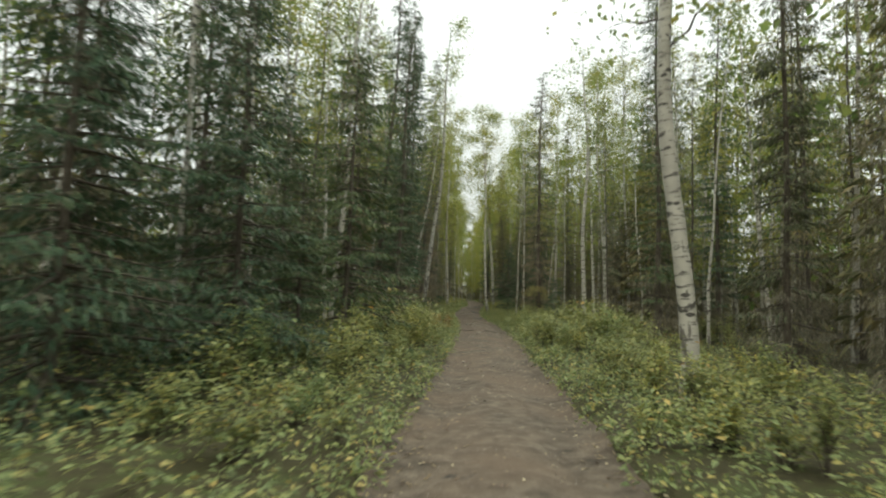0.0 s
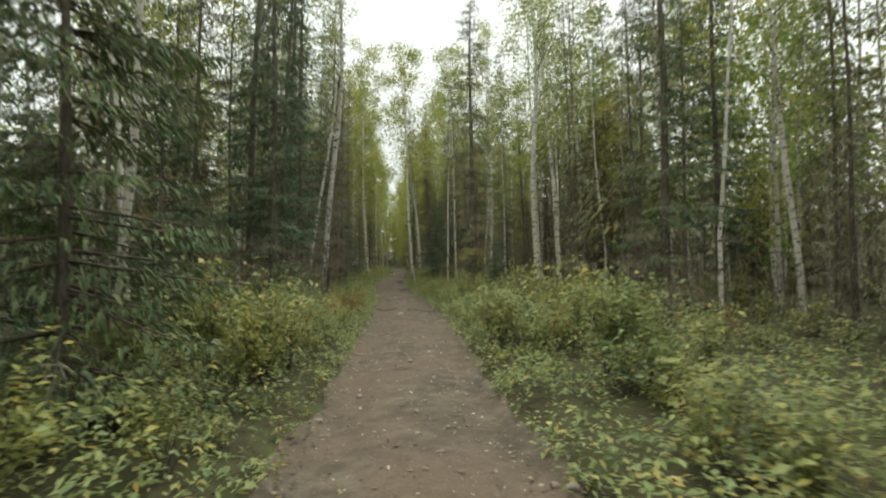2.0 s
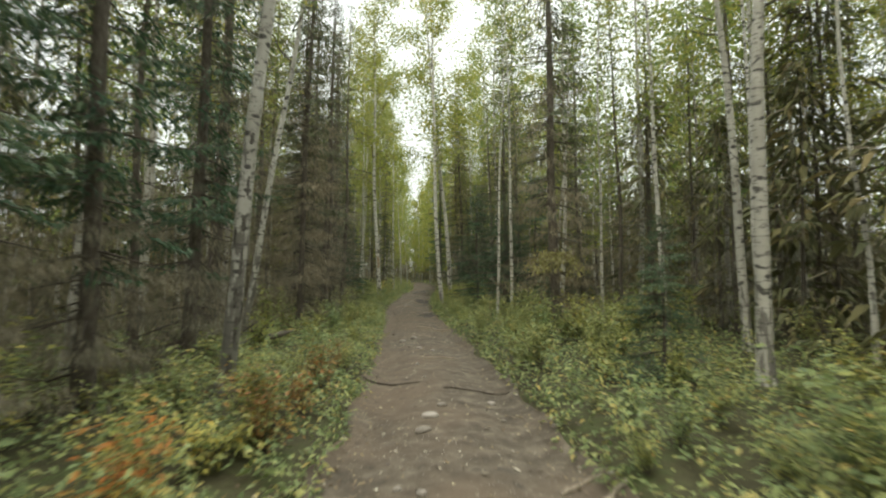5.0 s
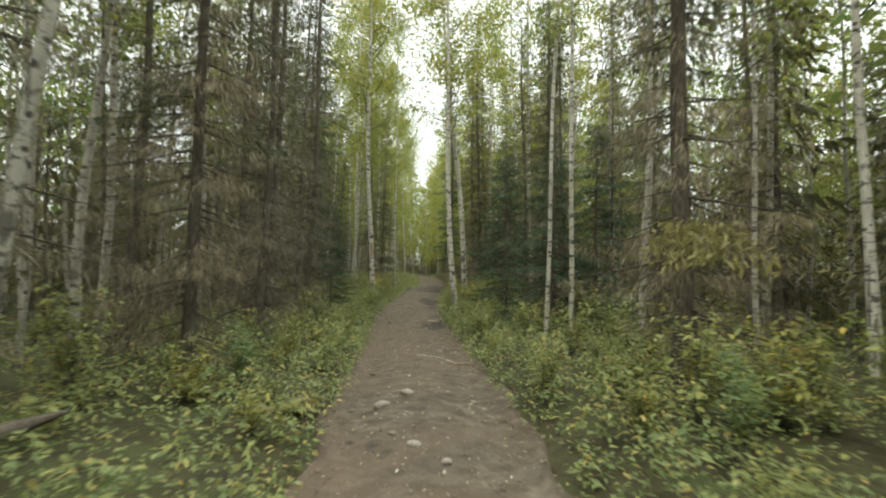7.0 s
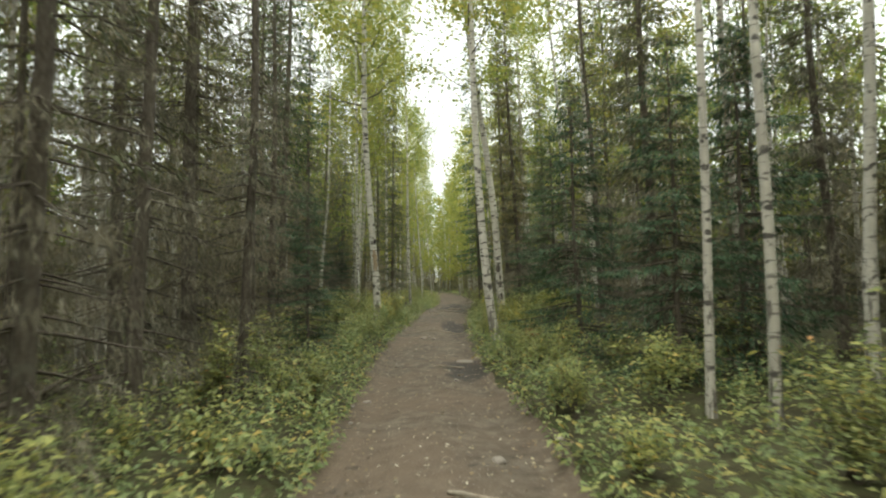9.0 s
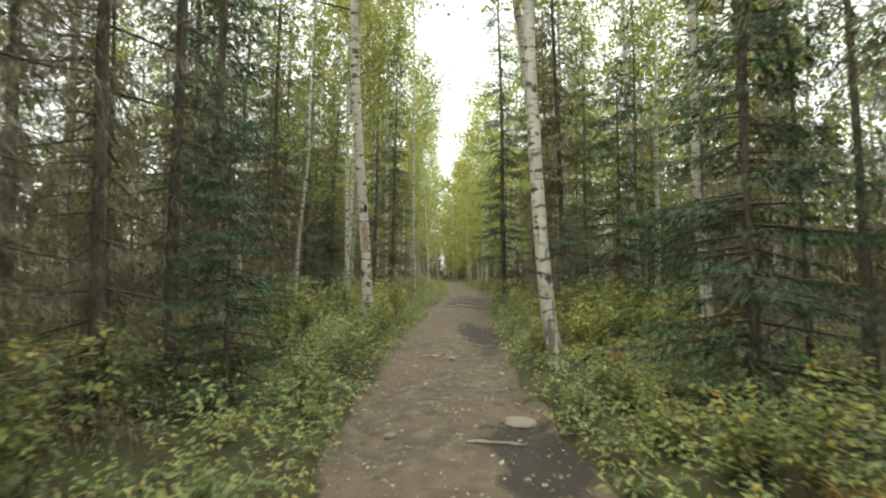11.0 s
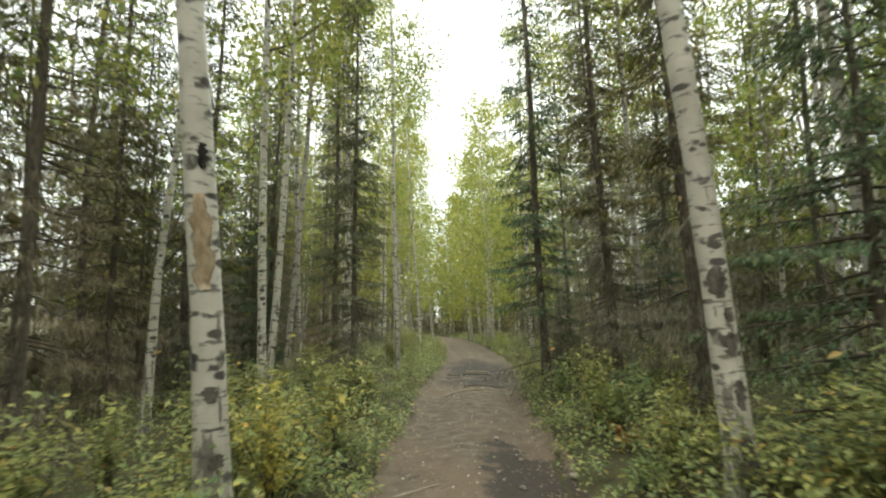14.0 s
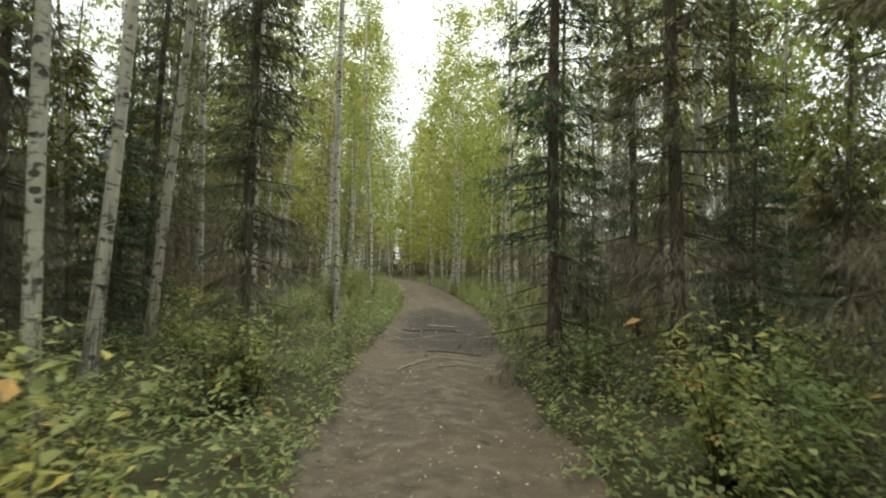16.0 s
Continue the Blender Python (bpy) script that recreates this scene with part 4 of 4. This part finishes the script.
lv = Leaves()
n = 12000
y = rs.uniform(2, 78, n)
u = np.where(rs.random(n) < 0.8, rs.choice([-1, 1], n) * (half_width(y) + 0.03 + rs.normal(0, 0.22, n)), rs.normal(0, 0.7, n))
x = track(y) + u
z = np.maximum(road_z(x, y, u), np.where(abs(u) > 1.15, floor_z(x, y), -9)) + 0.006
a = rs.uniform(0, tau, n)
way = unit(np.stack([np.cos(a), np.sin(a), rs.uniform(0, 0.25, n)], -1))
size = rs.uniform(0.025, 0.06, n)
lv.add(np.stack([x, y, z], -1), way, unit(np.cross(way, np.array([0, 0, 1.0])) + rs.normal(0, 0.15, (n, 3))), size, size * 0.7)
tagged(new("fallen_leaves", lv.mesh("fallen_leaves", litter_mat)), "scattered brown and yellow fallen leaves on dirt", "leaf litter", kind="stuff")

# pale bark chips, grit and leaf scraps
chip_mat = leaf_material("bark_chips", [(0, (0.10, 0.08, 0.06)), (0.5, (0.24, 0.20, 0.155)), (1, (0.46, 0.42, 0.35))], [(0, (1, 1, 1)), (1, (1, 1, 1))], 0, 0.85)
lv = Leaves()
n = 5200
y = rs.uniform(8, 76, n)
u = np.clip(rs.normal(0, 0.62, n), -1.25, 1.25) + 0.12 * np.sin(1.3 * y)
x = track(y) + u
a = rs.uniform(0, tau, n)
way = unit(np.stack([np.cos(a), np.sin(a), rs.uniform(0.0, 0.35, n)], -1))
size = rs.uniform(0.015, 0.05, n) * np.where(rs.random(n) < 0.08, 2.0, 1.0)
lv.add(np.stack([x, y, road_z(x, y, u) + 0.006], -1), way, unit(np.cross(way, np.array([0, 0, 1.0])) + rs.normal(0, 0.25, (n, 3))), size, size * rs.uniform(0.3, 0.8, n), 0.0)
tagged(new("bark_chips", lv.mesh("bark_chips", chip_mat)), "pale bark chips and grit strewn over the dirt", "wood chips", kind="stuff")

TALL_SHRUBS = [(5.4, 30.6, 1.1), (6.3, 29.4, 1.0), (-1.7, 16.9, 1.3), (-2.7, 18.4, 1.3), (4.3, 17.6, 1.25), (3.6, 16.9, 1.1), (5.6, 18.4, 1.3), (5.0, 47.9, 1.2),
               (6.0, 47.4, 1.2), (5.3, 49.0, 1.2), (-0.4, 59.3, 1.1), (-0.6, 31.6, 0.9), (4.4, 31.7, 0.9), (0.2, 43.6, 0.9), (0.5, 45.4, 0.9), (0.9, 51.8, 1.0), (4.3, 53.3, 1.0), (0.8, 55.8, 1.0), (0.7, 50.5, 1.1), (3.95, 48.2, 0.8), (4.05, 50.4, 0.8), (4.5, 51.6, 1.0), (4.4, 52.6, 0.8), (5.2, 55.2, 1.1), (5.9, 56.9, 1.2), (5.4, 58.4, 1.0), (6.2, 59.6, 1.2), (5.6, 60.8, 1.0), (5.1, 54.0, 0.9), (4.1, 47.1, 0.9), (4.4, 46.5, 1.0), (0.7, 49.8, 1.0), (0.85, 52.6, 0.9), (0.55, 51.3, 1.0), (0.75, 47.9, 0.8), (3.55, 41.8, 0.8), (3.6, 43.4, 0.8)]
for x, y, s in TALL_SHRUBS:
    plant(shrubs, x, y, "tall leafy shrub turning yellow beside the track", "shrub", "tall shrubs", s)


AUTUMN = [(0.1, 22.6, 0.95), (0.2, 24.0, 0.9), (0.25, 25.3, 0.85), (-0.3, 21.0, 0.9), (0.3, 27.0, 0.6), (7.2, 16.4, 0.8), (7.0, 17.8, 0.8), (6.6, 36.4, 0.7), (7.4, 33.0, 0.8), (4.4, 45.1, 0.6), (4.2, 51.9, 0.6), (5.8, 52.4, 0.8), (6.4, 58.2, 0.8), (-1.6, 44.6, 0.7), (4.0, 40.2, 0.5)]
autumn = [build_shrub(330 + i, h, w, n, 0.07, orange_mat) for i, (h, w, n) in enumerate([(0.7, 0.5, 420), (0.55, 0.45, 360)])]
for x, y, s in AUTUMN:
    plant(autumn, x, y, "low shrub turned orange and red for autumn", "shrub", "autumn shrubs", s)
for ob in autumn:
    discard(ob)
YELLOW = [(6.9, 30.8, 1.1), (7.4, 29.8, 1.2), (6.4, 31.4, 1.0), (5.9, 29.2, 1.0), (5.6, 48.7, 1.1), (6.3, 49.6, 1.2), (6.7, 48.2, 1.1), (6.0, 47.6, 0.9), (-1.3, 28.6, 0.9), (0.1, 52.2, 0.8)]
yellow = [build_shrub(340 + i, h, w, n, 0.075, gold_mat) for i, (h, w, n) in enumerate([(1.1, 0.65, 620), (0.9, 0.6, 560)])]
for x, y, s in YELLOW:
    plant(yellow, x, y, "leafy shrub turned pale yellow beside the track", "shrub", "yellow shrubs", s)
for ob in yellow:
    discard(ob)


# ---------------------------------------------------------------- stones, sticks and logs
def on_road(x, y):
    return float(road_z(x, y, x - float(track(y))))


def build_stone(seed):
    rng = random.Random(seed)
    bm = bmesh.new()
    bmesh.ops.create_icosphere(bm, subdivisions=2, radius=1)
    axes = [Vector((rng.gauss(0, 1), rng.gauss(0, 1), rng.gauss(0, 1))).normalized() for _ in range(7)]
    cuts = [rng.uniform(0.62, 0.95) for _ in axes]
    for v in bm.verts:
        for a, c in zip(axes, cuts):
            over = v.co.dot(a) - c
            if over > 0:
                v.co -= a * over * 0.85
        v.co *= 1 + 0.05 * noise.noise(v.co * 3)
        v.co.z *= 0.62
    me = bpy.data.meshes.new("stone")
    bm.to_mesh(me)
    bm.free()
    me.materials.append(stone_mat)
    return new("stone", me)


stones = [build_stone(i) for i in range(4)]
STONES = [(1.41, 31.8, 0.13), (1.74, 30.2, 0.08), (1.55, 30.6, 0.06), (2.42, 36.5, 0.08), (1.71, 32.4, 0.09), (1.58, 24.1, 0.10), (1.82, 46.9, 0.09), (2.10, 46.6, 0.09), (2.18, 49.35, 0.05),
          (3.48, 50.8, 0.10), (3.62, 50.4, 0.07), (3.40, 51.3, 0.06), (1.47, 60.3, 0.08), (4.9, 62.2, 0.10), (2.4, 24.9, 0.07), (1.3, 42.6, 0.08), (1.0, 39.4, 0.06), (2.62, 43.1, 0.21), (1.47, 23.5, 0.10), (1.75, 24.6, 0.07), (1.2, 22.0, 0.05), (2.1, 20.4, 0.05), (0.6, 21.4, 0.05)]
for x, y, s in STONES:
    ob = copy_thing(rnd.choice(stones), Matrix.Translation((x, y, on_road(x, y) + s * 0.08)) @ Matrix.Rotation(rnd.uniform(0, tau), 4, "Z") @ Matrix.Diagonal((s, s * rnd.uniform(0.6, 1), s * (0.8 if s < 0.2 else 0.28), 1)))
    tagged(ob, "pale grey stone half sunk in the dirt track", "stone", "stones on the track")
for i in range(150):
    y = rnd.uniform(9, 66)
    u = rnd.choice((-1, 1)) * rnd.uniform(0.9, 1.3) if rnd.random() < 0.7 else rnd.uniform(-0.8, 0.8)
    x, s = float(track(y)) + u, rnd.uniform(0.018, 0.05)
    ob = copy_thing(rnd.choice(stones), Matrix.Translation((x, y, on_road(x, y) + s * 0.3)) @ Matrix.Rotation(rnd.uniform(0, tau), 4, "Z") @ Matrix.Diagonal((s, s * rnd.uniform(0.6, 1), s, 1)))
    tagged(ob, "small loose stone on the dirt track", "stone", "small stones on the track")
for ob in stones:
    discard(ob)


def lying(name, x, y, length, radius, turn, mat, seed, height=None, rise=0.0, twigs=0, kink=0.0):
    """A stick, root or log lying along the ground, bent to it."""
    rng = np.random.default_rng(seed)
    t = np.linspace(-0.5, 0.5, 9)
    bend = 0.016 * length * np.sin(t * rng.uniform(3, 6) + rng.uniform(0, 6)) + 0.010 * length * np.sin(t * 13) + kink * length * rng.normal(0, 1, 9)
    px = x + cos(turn) * t * length - sin(turn) * bend
    py = y + sin(turn) * t * length + cos(turn) * bend
    pz = np.array([(on_road(a, b) if abs(a - float(track(b))) < 1.3 else float(floor_z(a, b))) for a, b in zip(px, py)])
    pz = pz + radius * 0.6 if height is None else pz.mean() + height + rise * t
    tube = Tubes()
    tube.add(np.stack([px, py, pz], -1), radius * (1 - 0.5 * (t + 0.5)) * (1 + rng.normal(0, 0.06, 9)) * np.array([0.5, 1, 1, 1, 1, 1, 1, 0.9, 0.3]), 7)
    thing = new(name, tube.mesh(name, mat))
    for k in range(twigs):
        i = rng.integers(2, 8)
        o = np.array([px[i], py[i], pz[i]])
        d = unit(np.array([rng.normal(), rng.normal(), abs(rng.normal()) * 0.8 + 0.15]))
        ln = length * rng.uniform(0.15, 0.35)
        snag = Tubes()
        snag.add([o, o + d * ln * 0.5, o + d * ln + (0, 0, -0.05)], radius * np.array([0.45, 0.3, 0.1]), 4)
        part("twig", snag.mesh("twig", mat), thing)
    return thing


STICKS = [(0.72, 16.5, 1.15, 0.016, -0.18), (0.77, 19.3, 0.6, 0.014, -0.25), (2.73, 21.7, 0.65, 0.028, 0.78), (2.6, 22.0, 0.5, 0.02, 0.6), (1.76, 18.2, 0.45, 0.014, -1.4), (1.3, 18.6, 0.35, 0.012, 0.3), (1.5, 20.9, 0.5, 0.014, -0.2), (2.25, 35.5, 0.7, 0.02, -0.3), (2.66, 35.1, 0.6, 0.025, -0.7),
          (1.65, 48.9, 1.4, 0.013, 0.03), (2.7, 48.7, 0.8, 0.018, 0.05), (1.8, 51.1, 0.5, 0.014, 0.4), (2.3, 42.3, 0.6, 0.02, 0.2), (1.75, 47.0, 0.4, 0.02, -0.1), (2.1, 28.7, 0.7, 0.015, 0.15)]
for i, (x, y, ln, r, turn) in enumerate(STICKS):
    tagged(lying("stick", x, y, ln, r * 1.05, turn, pale_wood, 700 + i, kink=0.012), "pale dry stick lying on the dirt track", "stick", "sticks on the track")
ROOTS = [(3.83, 64.8, 0.8, 0.07, -0.3), (2.88, 62.05, 0.9, 0.05, -0.2), (3.35, 62.4, 0.6, 0.035, 0.7), (2.7, 58.7, 1.0, 0.05, 0.9), (3.35, 59.15, 0.9, 0.045, 0.05), (3.0, 58.9, 0.5, 0.045, 0.0), (4.6, 62.25, 0.55, 0.04, -0.6), (4.1, 59.0, 0.6, 0.03, -0.3), (3.3, 67.5, 0.8, 0.03, -0.2), (3.4, 58.6, 0.9, 0.03, 0.5), (2.5, 60.0, 0.8, 0.028, 0.9), (4.3, 60.6, 0.7, 0.025, -0.5), (3.6, 61.6, 1.0, 0.03, 0.25)]
for i, (x, y, ln, r, turn) in enumerate(ROOTS):
    tagged(lying("root", x, y, ln, r * 0.5, turn, pale_wood, 740 + i, kink=0.035), "bare pale tree root crossing the muddy track", "tree root", "roots across the track")
LEDGES = [(1.15, 26.3, 0.9, 0.035, -0.3), (2.35, 25.6, 1.0, 0.03, -0.2), (3.5, 63.9, 1.5, 0.05, -0.1), (3.5, 59.9, 1.1, 0.035, 0.1)]
for i, (x, y, ln, r, turn) in enumerate(LEDGES):
    tagged(lying("root", x, y, ln, r * 0.6, turn, twig_mat, 760 + i, kink=0.02), "thick dark root half buried across the track", "tree root", "buried roots")
LOGS = [(-1.7, 28.4, 2.8, 0.10, 0.9, spruce_bark, "dark fallen log among shrubs"), (-3.0, 29.2, 2.0, 0.07, 2.2, pale_wood, "bleached fallen branch among shrubs"), (-4.2, 10.8, 1.6, 0.07, 0.5, pale_wood, "bleached fallen branch under spruces"),
        (5.9, 44.2, 2.6, 0.08, 1.2, twig_mat, "fallen spruce stem in the undergrowth"), (-2.6, 37.6, 3.0, 0.09, 1.3, twig_mat, "fallen spruce stem in the undergrowth"), (7.4, 56.0, 3.2, 0.09, 0.3, twig_mat, "fallen spruce stem in the undergrowth")]
for i, (x, y, ln, r, turn, mat, label) in enumerate(LOGS):
    tagged(lying("fallen_log", x, y, ln, r, turn, mat, 780 + i, 0.22, 0.35, 6), label, "fallen log", "fallen logs")
for i in range(7):
    a = i * 0.85
    tagged(lying("dead_branch", 5.8 + 0.35 * cos(a), 41.5 + 0.4 * sin(a), rnd.uniform(0.8, 1.5), 0.022, a * 1.7, pale_wood, 800 + i, 0.3, 0.5, 5), "bleached dead branch in a tangle", "dead branch", "tangle of dead branches")
for i in range(5):
    tagged(lying("dead_branch", -3.5 + 0.3 * i, 11.2 + 0.15 * i, rnd.uniform(0.7, 1.2), 0.03, 0.3 + i * 0.7, pale_wood, 820 + i, 0.12, 0.25, 3), "bleached root wood under young spruces", "dead branch", "root wood under spruces")
pole = Tubes()
pole.add([(7.08, 63.5, -0.7), (7.02, 63.48, 0.0), (6.88, 63.45, 0.55), (6.80, 63.4, 1.0)], [0.022, 0.02, 0.016, 0.008], 6)
tagged(new("sapling_stick", pole.mesh("sapling_stick", pale_wood)), "bare pale sapling stick leaning among shrubs", "sapling")


# ---------------------------------------------------------------- dry ferns
def build_fern(seed):
    rng = np.random.default_rng(seed)
    root = new("fern")
    ribs, lv = Tubes(), Leaves()
    for i in range(8):
        az, ln = rng.uniform(0, tau), rng.uniform(0.45, 0.75)
        out = np.array([cos(az), sin(az), 0])
        tt = np.linspace(0, 1, 6)
        pts = out * (ln * tt)[:, None] + np.stack([0 * tt, 0 * tt, ln * (0.9 * tt - 0.75 * tt ** 2)], -1)
        ribs.add(pts, 0.005 * (1.1 - tt), 3)
        q = np.linspace(0.15, 0.98, 16)
        b = np.stack([np.interp(q, tt, pts[:, c]) for c in range(3)], -1)
        cross = np.array([-sin(az), cos(az), 0])
        for sg in (-1, 1):
            way = unit(cross * sg + out * 0.45 + rng.normal(0, 0.12, (16, 3)))
            w = 0.20 * np.sin(pi * (0.15 + 0.85 * q)) + 0.03
            lv.add(b, way, unit(np.cross(way, (0, 0, 1.0)) + rng.normal(0, 0.2, (16, 3))), w, w * 0.28, 0.2)
    part("stem", ribs.mesh("fern_ribs", pale_wood), root)
    part("foliage", lv.mesh("fern_fronds", dry_mat), root)
    return root


ferns = [build_fern(i) for i in range(3)]
for x, y, s in [(-2.6, 12.4, 1.1), (-2.9, 13.1, 1.1), (-2.2, 12.9, 0.9), (-3.3, 12.2, 0.9), (0.3, 31.2, 0.8), (4.6, 14.6, 0.9), (-0.3, 17.4, 0.8), (4.3, 46.3, 0.8)]:
    plant(ferns, x, y, "pale yellow withered fern under the trees", "fern", "withered ferns", s)
for ob in ferns:
    discard(ob)


# ---------------------------------------------------------------- peeled bark on one birch
def peel(ob, z0, z1, a0, a1, seed, thick, mat, name, label):
    """A ragged patch where the outer bark has come off, brown underneath."""
    rng = np.random.default_rng(seed)
    src = [c for c in ob.children if c.name.startswith("trunk")][0].data
    ring = np.array([v.co[:] for v in src.vertices]).reshape(-1, 10, 3)
    mid, rad = ring.mean(1), np.linalg.norm(ring[:, 0] - ring.mean(1), axis=1)
    hs, an = np.linspace(z0, z1, 12), np.linspace(0, 1, 9)
    v = []
    for k in (1, 0):
        for h in hs:
            end = 1 - 0.55 * (abs((h - z0) / (z1 - z0) - 0.5) * 2) ** 3
            lo = (a0 + a1) / 2 - (a1 - a0) / 2 * end * rng.uniform(0.35, 1.15)
            hi = (a0 + a1) / 2 + (a1 - a0) / 2 * end * rng.uniform(0.35, 1.15)
            c = [np.interp(h, mid[:, 2], mid[:, j]) for j in range(2)]
            r = np.interp(h, mid[:, 2], rad) + (thick * rng.uniform(0.7, 1.3) if k else -0.01)
            for q in an:
                a = lo + (hi - lo) * q
                v.append((c[0] + r * cos(a), c[1] + r * sin(a), h))
    n, m = 12, 9
    i = np.arange(2 * n * m).reshape(2, n, m)
    f = [np.stack([i[0, :-1, :-1], i[0, :-1, 1:], i[0, 1:, 1:], i[0, 1:, :-1]], -1).reshape(-1, 4)]
    for e0, e1 in ((i[0, 0], i[1, 0]), (i[0, -1], i[1, -1]), (i[0, :, 0], i[1, :, 0]), (i[0, :, -1], i[1, :, -1])):
        f.append(np.stack([e0[:-1], e0[1:], e1[1:], e1[:-1]], -1))
    part(name, mesh_of(name, v, [np.concatenate(f)], [mat]), ob, label)


peel_mat = rough_bark("peeled_inner_bark", (0.24, 0.18, 0.115), (0.43, 0.335, 0.22), (0.46, 0.42, 0.35))
scar_mat = rough_bark("branch_scar", (0.018, 0.016, 0.014), (0.05, 0.045, 0.04), (0.09, 0.085, 0.075))
peel(birches[0.45], 1.80, 2.45, -2.1, -0.5, 1, 0.006, peel_mat, "bark_patch", "bare orange-brown inner bark where the white bark peeled")
peel(birches[0.45], 2.62, 2.80, -1.35, -0.65, 2, 0.012, scar_mat, "branch_scar", "black knot of a lost branch")
old_bark = rough_bark("old_dark_bark", (0.05, 0.045, 0.038), (0.15, 0.135, 0.115), (0.26, 0.25, 0.21))
for i, (z0, z1, a0, a1) in enumerate([(0.05, 0.62, -2.2, -1.0), (0.78, 1.02, -1.9, -1.1), (1.20, 1.40, -2.1, -1.1), (1.48, 1.60, -1.8, -1.0), (1.68, 1.95, -2.6, -1.2)]):
    peel(birches[4.42], z0, z1, a0, a1, 11 + i, 0.006, old_bark, "bark_patch", "dark rough old bark between white rings")
for i, (z0, z1, a0, a1) in enumerate([(0.05, 0.42, -1.9, -0.6), (0.62, 0.72, -1.5, -0.5), (1.05, 1.16, -1.7, -0.7)]):
    peel(birches[0.45], z0, z1, a0, a1, 21 + i, 0.006, old_bark, "bark_patch", "dark rough old bark near the foot")
for i, (z0, z1, a0, a1) in enumerate([(0.1, 0.5, -1.6, -0.9), (0.62, 0.95, -1.2, -0.7), (1.05, 1.3, -1.7, -1.0), (1.42, 1.8, -1.25, -0.85), (2.0, 2.2, -1.5, -0.7), (2.45, 2.7, -1.3, -0.8), (3.1, 3.25, -1.6, -0.8), (0.9, 1.15, -0.5, 0.0), (1.8, 2.05, -2.3, -1.9)]):
    peel(birches[-0.92], z0, z1, a0, a1, 31 + i, 0.007, old_bark, "bark_furrow", "dark ragged furrow in the bark")

for kinds in (spruce_dense, birch_bowed, birch_furrowed, birch_tall, birch_full, spruce_mid, spruce_low, spruce_near, gaunt_near, shaggy, spruce_bushy, spruce_gaunt, spruce_far, birch_near, birch_slim, birch_far, birch_gold, gold_far, birch_pole, shrubs):
    for ob in kinds:
        discard(ob)
